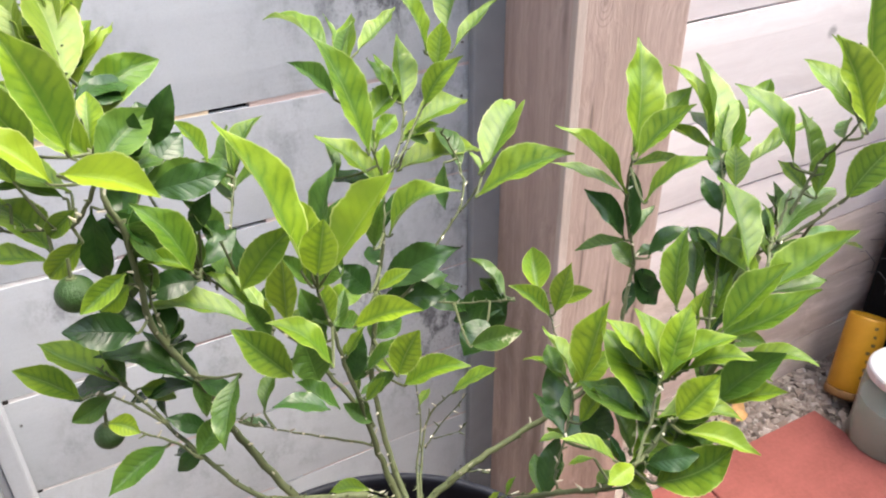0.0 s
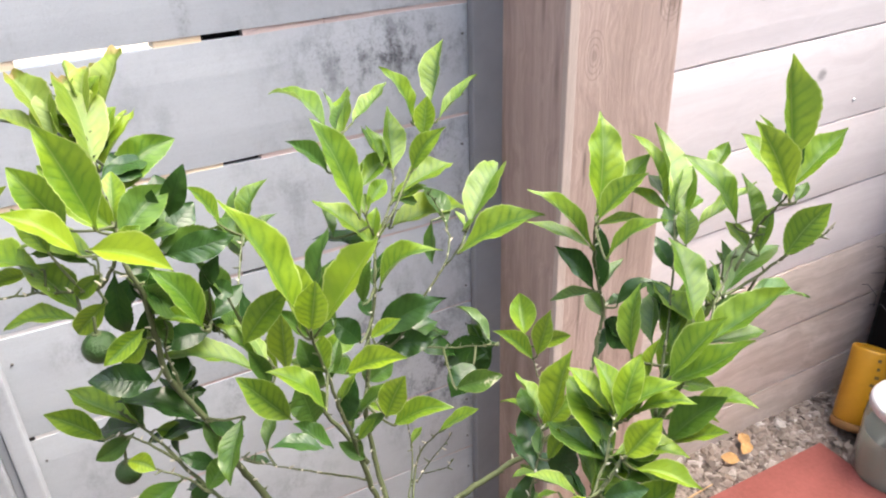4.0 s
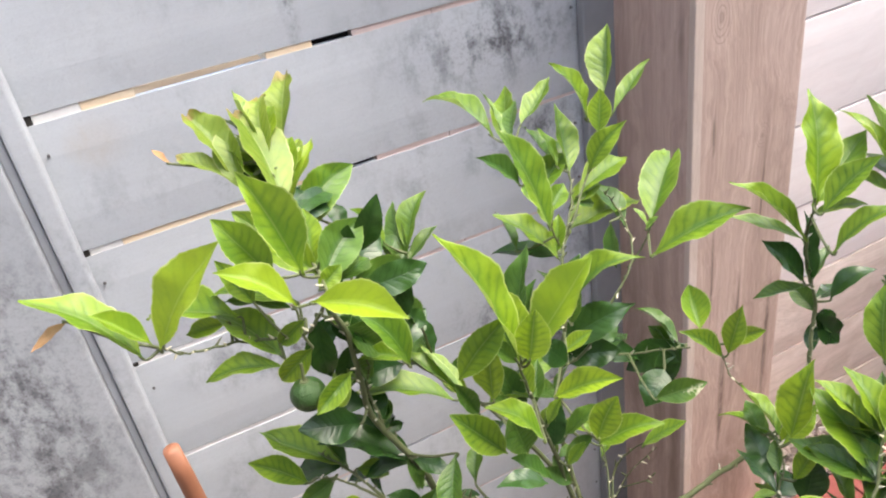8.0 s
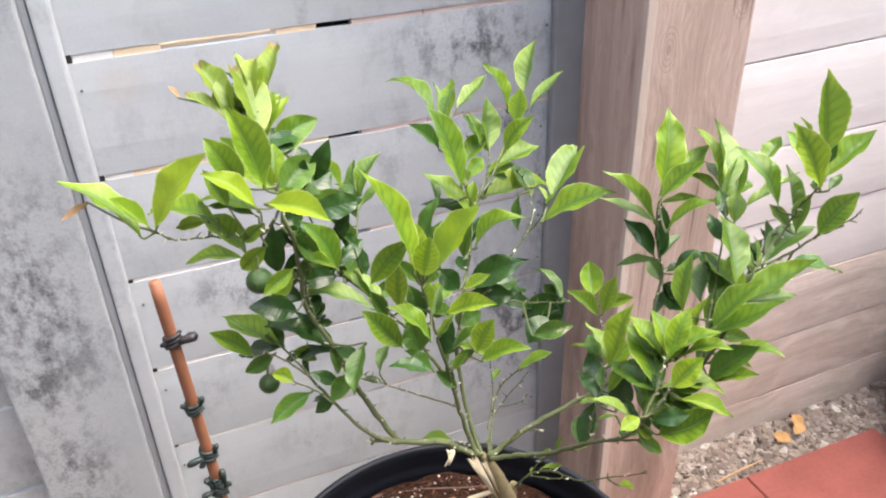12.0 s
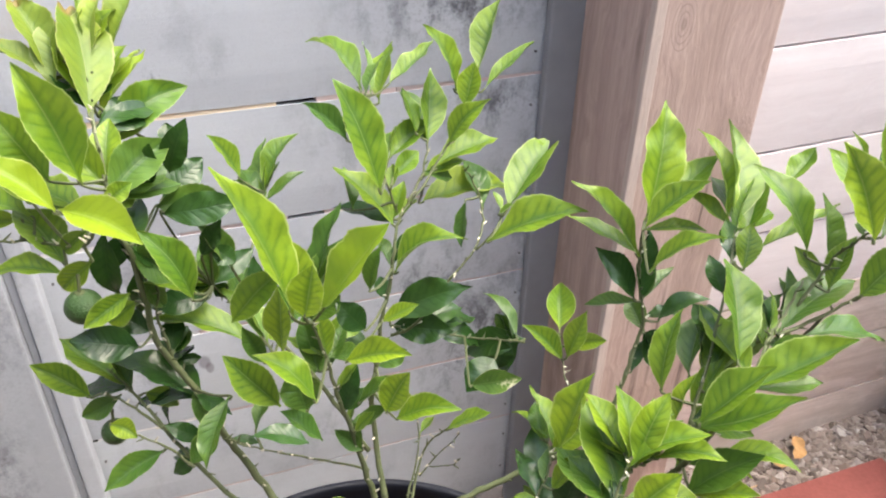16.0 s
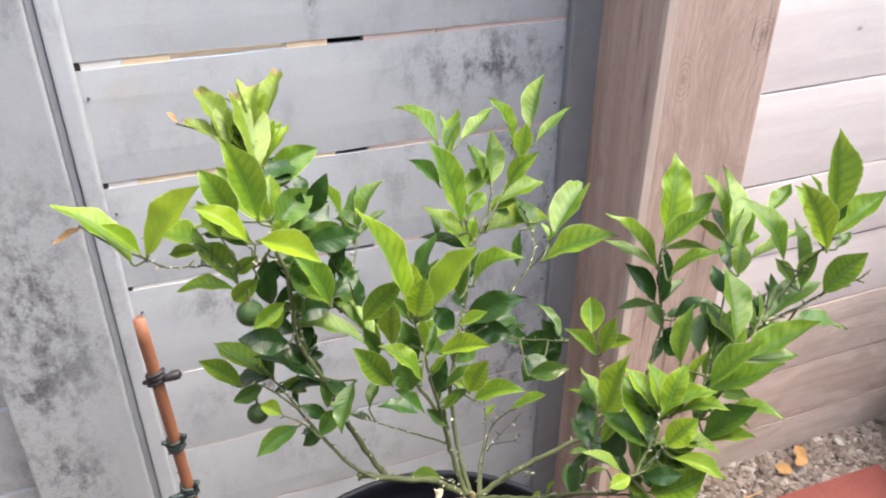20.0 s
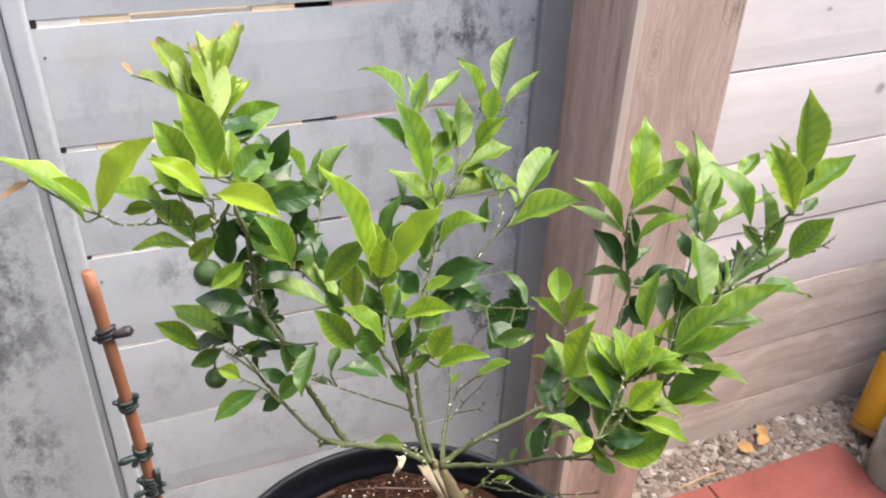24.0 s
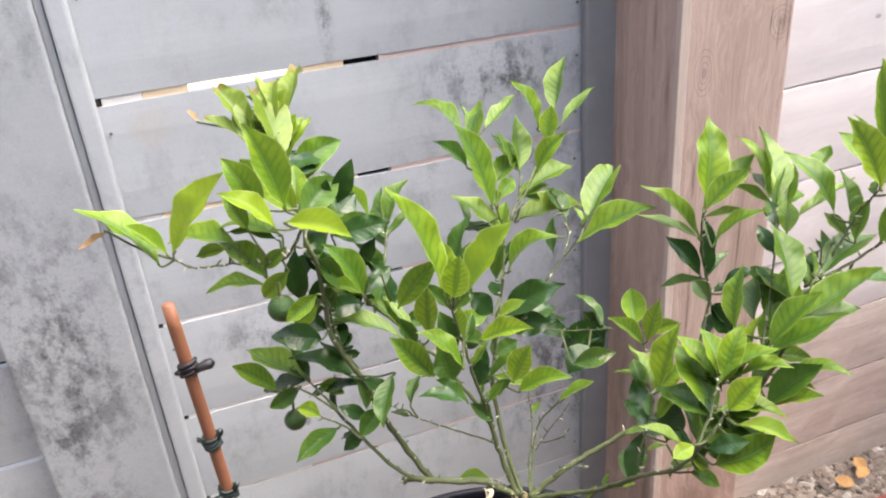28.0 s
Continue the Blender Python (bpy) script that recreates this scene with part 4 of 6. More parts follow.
LEAVES["back_top"] = [
    (0.379, 0.721, 0.790, 0.406, 0.701, 0.805, 0.0128, -0.0019, "Y"),
    (0.396, 0.709, 0.760, 0.408, 0.707, 0.786, 0.0182, -0.0012, "Y"),
    (0.405, 0.722, 0.740, 0.433, 0.703, 0.759, 0.0136, -0.0021, "Y"),
    (0.385, 0.724, 0.756, 0.405, 0.715, 0.777, 0.0069, 0.0000, "N"),
    (0.391, 0.725, 0.804, 0.378, 0.730, 0.821, 0.0156, 0.0000, "D"),
    (0.393, 0.722, 0.830, 0.399, 0.723, 0.855, 0.0091, 0.0000, "N"),
    (0.450, 0.805, 0.863, 0.462, 0.836, 0.895, 0.0157, 0.0013, "M"),
    (0.445, 0.809, 0.868, 0.442, 0.821, 0.891, 0.0060, 0.0000, "M"),
    (0.446, 0.801, 0.844, 0.476, 0.809, 0.849, 0.0106, -0.0013, "M"),
    (0.422, 0.776, 0.830, 0.394, 0.798, 0.860, 0.0109, 0.0021, "Y"),
    (0.422, 0.779, 0.833, 0.431, 0.789, 0.851, 0.0101, 0.0000, "Y"),
    (0.415, 0.753, 0.815, 0.445, 0.736, 0.845, 0.0105, -0.0056, "M"),
]
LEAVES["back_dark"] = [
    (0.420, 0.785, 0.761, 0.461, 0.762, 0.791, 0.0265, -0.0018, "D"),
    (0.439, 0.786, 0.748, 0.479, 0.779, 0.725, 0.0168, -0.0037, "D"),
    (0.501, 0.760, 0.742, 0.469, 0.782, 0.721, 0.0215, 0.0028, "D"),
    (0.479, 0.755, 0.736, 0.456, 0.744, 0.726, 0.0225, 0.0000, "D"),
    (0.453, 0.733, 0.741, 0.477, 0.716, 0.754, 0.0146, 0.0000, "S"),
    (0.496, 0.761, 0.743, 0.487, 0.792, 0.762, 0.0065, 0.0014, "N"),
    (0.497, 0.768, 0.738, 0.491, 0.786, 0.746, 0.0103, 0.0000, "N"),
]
LEAVES["back_low"] = [
    (0.428, 0.779, 0.754, 0.469, 0.786, 0.758, 0.0155, 0.0000, "D"),
    (0.485, 0.800, 0.817, 0.483, 0.832, 0.836, 0.0128, 0.0023, "N"),
    (0.472, 0.797, 0.827, 0.463, 0.781, 0.805, 0.0080, 0.0000, "N"),
]
LEAVES["low_small"] = [
    (0.550, 0.801, 0.705, 0.562, 0.828, 0.725, 0.0237, 0.0000, "Y"),
    (0.526, 0.754, 0.722, 0.504, 0.769, 0.746, 0.0121, 0.0019, "M"),
    (0.527, 0.751, 0.726, 0.537, 0.751, 0.762, 0.0152, 0.0000, "Y"),
    (0.531, 0.755, 0.732, 0.548, 0.741, 0.743, 0.0120, -0.0014, "Y"),
]
LEAVES["back_left"] = [
    (0.422, 0.842, 0.884, 0.403, 0.889, 0.906, 0.0098, 0.0054, "M"),
    (0.427, 0.838, 0.883, 0.432, 0.867, 0.905, 0.0044, 0.0000, "M"),
    (0.432, 0.841, 0.875, 0.449, 0.872, 0.902, 0.0149, 0.0000, "Y"),
    (0.435, 0.832, 0.889, 0.469, 0.850, 0.906, 0.0088, 0.0018, "M"),
    (0.412, 0.767, 0.857, 0.395, 0.778, 0.918, 0.0181, 0.0020, "M"),
    (0.396, 0.765, 0.890, 0.376, 0.770, 0.911, 0.0099, 0.0015, "N"),
    (0.427, 0.804, 0.857, 0.460, 0.819, 0.872, 0.0147, -0.0022, "M"),
    (0.426, 0.791, 0.852, 0.444, 0.801, 0.862, 0.0119, 0.0000, "M"),
    (0.401, 0.787, 0.838, 0.403, 0.809, 0.855, 0.0072, 0.0000, "N"),
]
LEAVES["back_tip"] = [
    (0.484, 0.815, 0.898, 0.506, 0.844, 0.933, 0.0148, 0.0000, "M"),
    (0.470, 0.814, 0.888, 0.455, 0.825, 0.925, 0.0085, 0.0026, "M"),
    (0.484, 0.810, 0.888, 0.517, 0.818, 0.914, 0.0065, 0.0013, "M"),
    (0.474, 0.808, 0.881, 0.482, 0.816, 0.904, 0.0146, 0.0000, "Y"),
    (0.462, 0.802, 0.862, 0.482, 0.793, 0.891, 0.0145, -0.0030, "M"),
    (0.452, 0.802, 0.849, 0.498, 0.813, 0.858, 0.0150, -0.0013, "Y"),
    (0.447, 0.810, 0.822, 0.511, 0.818, 0.823, 0.0156, -0.0027, "Y"),
]
LEAVES["back_side"] = [
    (0.495, 0.788, 0.820, 0.538, 0.820, 0.849, 0.0237, 0.0000, "K"),
    (0.468, 0.754, 0.824, 0.509, 0.726, 0.855, 0.0172, -0.0021, "M"),
    (0.491, 0.785, 0.820, 0.490, 0.797, 0.831, 0.0036, 0.0000, "M"),
    (0.488, 0.784, 0.821, 0.496, 0.782, 0.829, 0.0031, 0.0000, "M"),
]
LEAVES["right_spire"] = [
    (0.530, 0.701, 0.857, 0.550, 0.727, 0.908, 0.0242, 0.0000, "Y"),
    (0.534, 0.707, 0.830, 0.507, 0.735, 0.867, 0.0097, 0.0040, "M"),
    (0.520, 0.689, 0.860, 0.542, 0.678, 0.890, 0.0119, -0.0022, "M"),
    (0.522, 0.681, 0.840, 0.547, 0.666, 0.867, 0.0071, -0.0023, "M"),
    (0.537, 0.707, 0.801, 0.516, 0.722, 0.831, 0.0132, 0.0016, "D"),
    (0.541, 0.706, 0.802, 0.549, 0.719, 0.839, 0.0116, -0.0021, "D"),
    (0.541, 0.706, 0.800, 0.516, 0.724, 0.793, 0.0063, -0.0013, "N"),
    (0.545, 0.704, 0.780, 0.544, 0.724, 0.791, 0.0128, 0.0000, "N"),
    (0.544, 0.704, 0.780, 0.560, 0.697, 0.755, 0.0171, 0.0000, "D"),
    (0.548, 0.699, 0.790, 0.573, 0.693, 0.807, 0.0091, -0.0025, "D"),
    (0.536, 0.697, 0.758, 0.549, 0.709, 0.769, 0.0086, 0.0000, "D"),
]
LEAVES["right_rear"] = [
    (0.564, 0.679, 0.859, 0.584, 0.723, 0.894, 0.0141, 0.0024, "M"),
    (0.561, 0.680, 0.860, 0.571, 0.722, 0.894, 0.0078, 0.0016, "Y"),
    (0.567, 0.672, 0.857, 0.591, 0.693, 0.877, 0.0154, -0.0012, "M"),
    (0.624, 0.712, 0.855, 0.652, 0.724, 0.868, 0.0127, 0.0000, "M"),
    (0.554, 0.655, 0.852, 0.565, 0.669, 0.867, 0.0127, 0.0000, "M"),
    (0.565, 0.661, 0.857, 0.604, 0.659, 0.878, 0.0067, 0.0015, "M"),
    (0.554, 0.663, 0.850, 0.561, 0.681, 0.864, 0.0095, 0.0000, "N"),
    (0.541, 0.650, 0.845, 0.540, 0.664, 0.858, 0.0096, 0.0000, "D"),
    (0.503, 0.606, 0.816, 0.524, 0.598, 0.851, 0.0128, 0.0013, "M"),
    (0.504, 0.608, 0.812, 0.535, 0.587, 0.840, 0.0128, 0.0027, "M"),
    (0.522, 0.625, 0.812, 0.556, 0.649, 0.834, 0.0158, -0.0015, "M"),
    (0.526, 0.642, 0.804, 0.549, 0.666, 0.825, 0.0134, -0.0015, "N"),
]
LEAVES["right_rear"] = LEAVES["right_rear"] + [
    (0.502, 0.631, 0.813, 0.516, 0.646, 0.846, 0.0129, -0.0007, "M"),
    (0.504, 0.621, 0.799, 0.519, 0.632, 0.820, 0.0061, 0.0000, "Y"),
    (0.538, 0.644, 0.818, 0.546, 0.662, 0.831, 0.0113, 0.0000, "D"),
]
LEAVES["right_up"] = [
    (0.574, 0.641, 0.864, 0.562, 0.671, 0.899, 0.0109, 0.0022, "M"),
    (0.582, 0.635, 0.850, 0.579, 0.653, 0.862, 0.0081, 0.0000, "M"),
    (0.560, 0.602, 0.898, 0.542, 0.612, 0.938, 0.0158, 0.0019, "Y"),
    (0.572, 0.614, 0.909, 0.566, 0.621, 0.962, 0.0173, 0.0000, "Y"),
    (0.578, 0.630, 0.913, 0.570, 0.634, 0.929, 0.0023, 0.0000, "M"),
    (0.580, 0.619, 0.893, 0.613, 0.618, 0.919, 0.0149, 0.0000, "Y"),
    (0.582, 0.631, 0.850, 0.594, 0.638, 0.874, 0.0109, 0.0000, "M"),
    (0.593, 0.624, 0.881, 0.608, 0.630, 0.887, 0.0070, 0.0000, "N"),
]
LEAVES["right_fan"] = [
    (0.527, 0.617, 0.834, 0.544, 0.654, 0.863, 0.0148, 0.0000, "M"),
    (0.563, 0.637, 0.838, 0.577, 0.652, 0.851, 0.0067, 0.0015, "N"),
    (0.548, 0.630, 0.830, 0.570, 0.646, 0.845, 0.0088, 0.0000, "N"),
    (0.545, 0.620, 0.835, 0.568, 0.616, 0.836, 0.0107, 0.0000, "N"),
    (0.525, 0.608, 0.827, 0.563, 0.595, 0.856, 0.0153, 0.0000, "M"),
    (0.546, 0.620, 0.830, 0.548, 0.647, 0.847, 0.0050, -0.0014, "M"),
    (0.499, 0.599, 0.781, 0.523, 0.587, 0.811, 0.0160, -0.0021, "N"),
    (0.514, 0.604, 0.793, 0.539, 0.582, 0.805, 0.0069, -0.0028, "Y"),
    (0.500, 0.595, 0.785, 0.519, 0.579, 0.797, 0.0086, -0.0017, "Y"),
]
LEAVES["right_tip"] = [
    (0.588, 0.620, 0.853, 0.604, 0.612, 0.883, 0.0175, -0.0014, "M"),
    (0.554, 0.626, 0.837, 0.605, 0.637, 0.848, 0.0168, -0.0018, "N"),
    (0.584, 0.637, 0.820, 0.636, 0.632, 0.807, 0.0096, -0.0031, "N"),
]
LEAVES["low_left"] = [
    (0.463, 0.645, 0.774, 0.476, 0.649, 0.816, 0.0154, 0.0000, "Y"),
    (0.455, 0.646, 0.748, 0.463, 0.672, 0.766, 0.0139, 0.0000, "D"),
    (0.461, 0.660, 0.768, 0.464, 0.675, 0.778, 0.0108, 0.0000, "N"),
    (0.462, 0.649, 0.771, 0.459, 0.676, 0.789, 0.0068, 0.0015, "M"),
    (0.454, 0.633, 0.764, 0.465, 0.630, 0.786, 0.0087, 0.0000, "Y"),
    (0.458, 0.629, 0.749, 0.467, 0.633, 0.772, 0.0170, 0.0000, "D"),
    (0.450, 0.637, 0.754, 0.438, 0.643, 0.752, 0.0037, 0.0000, "M"),
]
LEAVES["low_bush"] = [
    (0.469, 0.601, 0.784, 0.470, 0.643, 0.808, 0.0204, 0.0021, "M"),
    (0.464, 0.588, 0.799, 0.478, 0.583, 0.820, 0.0157, 0.0000, "Y"),
    (0.473, 0.591, 0.785, 0.492, 0.566, 0.783, 0.0100, -0.0033, "L"),
    (0.459, 0.589, 0.764, 0.484, 0.573, 0.787, 0.0202, 0.0030, "M"),
    (0.457, 0.593, 0.773, 0.473, 0.580, 0.782, 0.0115, 0.0000, "D"),
    (0.469, 0.592, 0.779, 0.495, 0.590, 0.777, 0.0110, 0.0000, "N"),
    (0.444, 0.587, 0.785, 0.429, 0.585, 0.783, 0.0092, 0.0000, "L"),
    (0.452, 0.599, 0.765, 0.460, 0.593, 0.758, 0.0083, 0.0000, "Y"),
    (0.458, 0.607, 0.744, 0.479, 0.602, 0.730, 0.0094, 0.0000, "M"),
    (0.439, 0.636, 0.719, 0.454, 0.647, 0.744, 0.0130, -0.0011, "D"),
    (0.449, 0.602, 0.770, 0.429, 0.617, 0.780, 0.0055, 0.0014, "Y"),
    (0.446, 0.612, 0.764, 0.437, 0.619, 0.759, 0.0028, 0.0000, "M"),
]
LEAVES["low_mid"] = [
    (0.474, 0.611, 0.802, 0.469, 0.639, 0.817, 0.0098, 0.0000, "Y"),
    (0.475, 0.607, 0.800, 0.482, 0.636, 0.819, 0.0126, 0.0014, "Y"),
    (0.475, 0.605, 0.802, 0.491, 0.614, 0.831, 0.0150, -0.0010, "Y"),
    (0.471, 0.606, 0.800, 0.498, 0.594, 0.826, 0.0088, -0.0027, "Y"),
    (0.483, 0.604, 0.805, 0.503, 0.586, 0.816, 0.0087, -0.0027, "M"),
    (0.465, 0.600, 0.789, 0.503, 0.585, 0.786, 0.0109, -0.0041, "Y"),
    (0.465, 0.610, 0.759, 0.469, 0.633, 0.774, 0.0094, 0.0014, "N"),
    (0.471, 0.612, 0.775, 0.473, 0.628, 0.785, 0.0100, 0.0000, "N"),
    (0.477, 0.609, 0.794, 0.478, 0.623, 0.803, 0.0105, 0.0000, "N"),
    (0.480, 0.606, 0.800, 0.491, 0.617, 0.810, 0.0125, 0.0000, "N"),
]
LEAVES["low_skirt"] = [
    (0.381, 0.720, 0.673, 0.359, 0.731, 0.673, 0.0096, 0.0022, "M"),
]
LEAVES["twigs"] = [
    (0.435, 0.722, 0.721, 0.457, 0.709, 0.740, 0.0072, 0.0000, "M"),
]
LEAVES["twig_pair"] = [
    (0.431, 0.758, 0.684, 0.443, 0.765, 0.689, 0.0056, 0.0000, "M"),
]
LEAVES["pot_twig"] = [
    (0.460, 0.620, 0.690, 0.475, 0.622, 0.680, 0.0056, 0.0000, "Y"),
    (0.430, 0.686, 0.652, 0.424, 0.676, 0.666, 0.0030, 0.0000, "Y"),
    (0.433, 0.664, 0.674, 0.436, 0.652, 0.688, 0.0028, 0.0000, "Y"),
    (0.432, 0.676, 0.664, 0.442, 0.668, 0.670, 0.0030, 0.0000, "Y"),
]
LEAVES["pot_sprig"] = [
    (0.440, 0.690, 0.656, 0.446, 0.686, 0.670, 0.0030, 0.0000, "Y"),
    (0.449, 0.683, 0.668, 0.455, 0.684, 0.680, 0.0032, 0.0000, "M"),
    (0.457, 0.672, 0.676, 0.466, 0.668, 0.680, 0.0030, 0.0000, "Y"),
]


EYE_SIDE = Vector((0.26, 0.36, 1.03))
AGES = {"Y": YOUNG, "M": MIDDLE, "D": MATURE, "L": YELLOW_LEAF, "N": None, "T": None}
AGES["N"] = leaf_material("green_leaf", (0.086, 0.165, 0.024), (0.030, 0.086, 0.015), (0.22, 0.31, 0.075), 0.24, 0.31, 0.55)
AGES["S"] = leaf_material("scarred_leaf", (0.082, 0.155, 0.022), (0.027, 0.076, 0.010), (0.30, 0.35, 0.12), 0.20, 0.35, 0.5, 0.0, 0.9)
AGES["K"] = MIDDLE
AGES["B"] = plain("dry_brown_leaf", (0.34, 0.20, 0.10), 0.8, 0, 300, 0.4, 0.3, 0.2)
AGES["T"] = leaf_material("tired_leaf", (0.205, 0.285, 0.034), (0.110, 0.190, 0.022), (0.42, 0.44, 0.16), 0.32, 0.42, 0.6, 0.7)


def leaf_mesh(b, t, width, bow, seed, age):
    """A folded, arched and slightly wavy citrus blade from its base b to its tip t; width: how broad it shows, bow: how far it curves aside."""
    b, t = Vector(b), Vector(t)
    axis = t - b
    length = axis.length
    a = axis / length
    view = EYE_SIDE - (b + t) / 2
    n = (view - a * view.dot(a)).normalized()
    side = a.cross(n)
    r = random.Random(seed)
    width = min(0.92 * width, 0.0205)
    real = max(width * 1.02, min(0.40 * length, 1.9 * width))
    tilt = math.acos(min(1.0, width / real)) if width < real else r.uniform(0.0, 0.25)
    sign = 1 if side.z > 0 else -1
    n = (n * math.cos(tilt) + side * sign * math.sin(tilt)).normalized()
    s = a.cross(n)
    broad = width / length
    fold = r.uniform(0.35, 0.85) if age not in "DB" else r.uniform(0.10, 0.35)
    arch = r.uniform(0.02, 0.10)
    droop = r.uniform(0.0, 0.12)
    wave, phase, freq = r.uniform(0.010, 0.024), r.uniform(0, 6.3), r.uniform(1.6, 3.4)
    twist, curl = r.uniform(-0.5, 0.5), r.uniform(-0.05, 0.09)
    peak = r.uniform(0.86, 1.08)
    full = r.uniform(0.80, 1.0) if broad < 0.38 else 0.72
    blunt = age in "TK"
    rows, cols = 26, 8
    bm = bmesh.new()
    uv = bm.loops.layers.uv.new("uv")
    grid, where = [], {}
    for i in range(rows + 1):
        v = i / rows
        body = max(0.0, (v - 0.05) / (1.07 if blunt else 0.95))
        h = 0.5 * real * math.sin(math.pi * min(1.0, body ** peak)) ** full if 0 < body < 1 else 0.0
        h *= 1.0 - 0.30 * max(0.0, body - 0.72) / 0.28 * (not blunt)
        h = max(h, 0.0006 if v < 0.12 else 0.0002)
        h *= 1 + 0.035 * math.sin(9 * v + phase) + (0.022 if i % 2 else -0.022) * (0.12 < v < 0.97)
        row = []
        for k in range(cols + 1):
            u = 2 * k / cols - 1
            up = fold * abs(u) ** 1.15 * h + arch * length * (4 * v * (1 - v)) - droop * length * max(0.0, v - 0.5) ** 2 * 4
            up += wave * length * abs(u) ** 2 * math.sin(freq * math.pi * v * 2 + phase + (0.9 if u > 0 else 0))
            up += u * h * math.sin(twist * (v - 0.4)) + curl * length * max(0.0, v - 0.7) ** 2 * 11
            up += 0.05 * h * math.sin(23 * v + 2.2 * abs(u) + phase) * abs(u)
            along = v * length
            if age == "K" and v > 0.7:
                along -= length * 0.55 * (v - 0.7) * max(0.0, 1 - abs(u - 0.1) / 0.45)
            if blunt and v > 0.9:
                along -= length * 0.05 * (0.5 + 0.5 * math.sin(5 * u + phase))
            p = b + a * along + s * (u * h) + side * (bow * math.sin(math.pi * v)) + n * (up - 0.5 * fold * h)
            q = bm.verts.new(p)
            where[q] = (0.5 + u / 2, v)
            row.append(q)
        grid.append(row)
    for i in range(rows):
        for k in range(cols):
            f = bm.faces.new((grid[i][k], grid[i][k + 1], grid[i + 1][k + 1], grid[i + 1][k]))
            f.smooth = True
            for lp in f.loops:
                lp[uv].uv = where[lp.vert]
    return bm


ROOT = Vector((0.388, 0.7094, SOIL))
tree = base("citrus_tree", tuple(ROOT), "small potted citrus tree with yellow-green young leaves and green fruit", "tree")
KNEE = Vector((0.4163, 0.705, 0.6167))
FORK = Vector((0.3985, 0.7052, 0.6655))


def trunk():
    pts = curve_points([ROOT + Vector((-0.001, 0.001, -0.02)), ROOT + Vector((0, 0, 0.010)), ROOT.lerp(KNEE, 0.35) + Vector((0.002, 0, 0)), ROOT.lerp(KNEE, 0.7) + Vector((0.003, 0, 0)), KNEE + Vector((0.0005, 0, -0.006)), KNEE.lerp(FORK, 0.35), FORK], 6)
    rad = []
    for i in range(len(pts)):
        k = i / (len(pts) - 1)
        end = 1 - 0.55 * max(0, k - 0.9) / 0.1
        rad.append(end * (0.0088 + 0.004 * max(0, 0.22 - k) / 0.22 - 0.0040 * max(0, k - 0.66) / 0.34 + 0.0010 * math.exp(-((k - 0.66) / 0.05) ** 2) + 0.0004 * math.sin(31 * k)))
    return tube(pts, rad, 18, wobble=0.06)


part("trunk", trunk(), BARK, tree, "smooth green-brown trunk", True)
part("stub", tube(curve_points([KNEE + Vector((0.001, 0, -0.012)), KNEE + Vector((0.006, 0, -0.001)), Vector((0.4262, 0.705, 0.6235))], 4), [0.0060, 0.0058, 0.0054, 0.0050, 0.0045, 0.0040, 0.0034, 0.0028, 0.0020], 10, wobble=0.1), BARK, tree, "short dead stub on the trunk", True)
# surface roots spreading from the foot of the trunk
ROOT_BARK = plain("pale_root", (0.42, 0.34, 0.20), 0.8, 0, 240, 0.35, 0.4, 0.2)
for ang, ln, thick in ((158, 0.037, 0.0028), (196, 0.030, 0.0034), (232, 0.030, 0.0036), (313, 0.050, 0.0040)):
    d = Vector((math.cos(radians(ang)), math.sin(radians(ang)), 0))
    q = d.cross(Vector((0, 0, 1)))
    pts = curve_points([ROOT + d * 0.004 + Vector((0, 0, 0.022)), ROOT + d * 0.013 + Vector((0, 0, 0.009)), ROOT + d * ln * 0.6 + q * rng.uniform(-0.003, 0.003) + Vector((0, 0, 0.005)), ROOT + d * ln + q * rng.uniform(-0.006, 0.006) + Vector((0, 0, -0.003))], 4)
    part("root", tube(pts, [thick * (1 - 0.65 * i / (len(pts) - 1)) for i in range(len(pts))], 8, wobble=0.12), ROOT_BARK, tree, "pale surface root", True)


def shred(foot, left, right, thick, seed):
    """A torn blade of wood, pointed at its foot, with a ragged end."""
    foot, left, right = Vector(foot), Vector(left), Vector(right)
    out = (left - foot).cross(right - foot).normalized() * thick
    r = random.Random(seed)
    bm = bmesh.new()
    sheets = []
    for lift in (0.0, 1.0):
        rows = []
        for i in range(9):
            v = i / 8
            row = []
            for k in range(7):
                w = k / 6
                end = left.lerp(right, w)
                reach = v * (1 + (r.uniform(-0.12, 0.10) if i == 8 else 0))
                q = foot.lerp(end, reach) + out * (lift + 0.5 * math.sin(3 * w + 5 * v)) * (1 - 0.5 * v)
                row.append(bm.verts.new(q + (right - left) * (w - 0.5) * 0.10 * math.sin(math.pi * v)))
            rows.append(row)
        sheets.append(rows)
    lo, hi = sheets
    for i in range(8):
        for k in range(6):
            bm.faces.new((hi[i][k], hi[i][k + 1], hi[i + 1][k + 1], hi[i + 1][k]))
            bm.faces.new((lo[i][k], lo[i + 1][k], lo[i + 1][k + 1], lo[i][k + 1]))
        for k in (0, 6):
            bm.faces.new((lo[i][k], hi[i][k], hi[i + 1][k], lo[i + 1][k]))
    for k in range(6):
        bm.faces.new((lo[8][k], hi[8][k], hi[8][k + 1], lo[8][k + 1]))
    bmesh.ops.recalc_face_normals(bm, faces=bm.faces)
    return bm


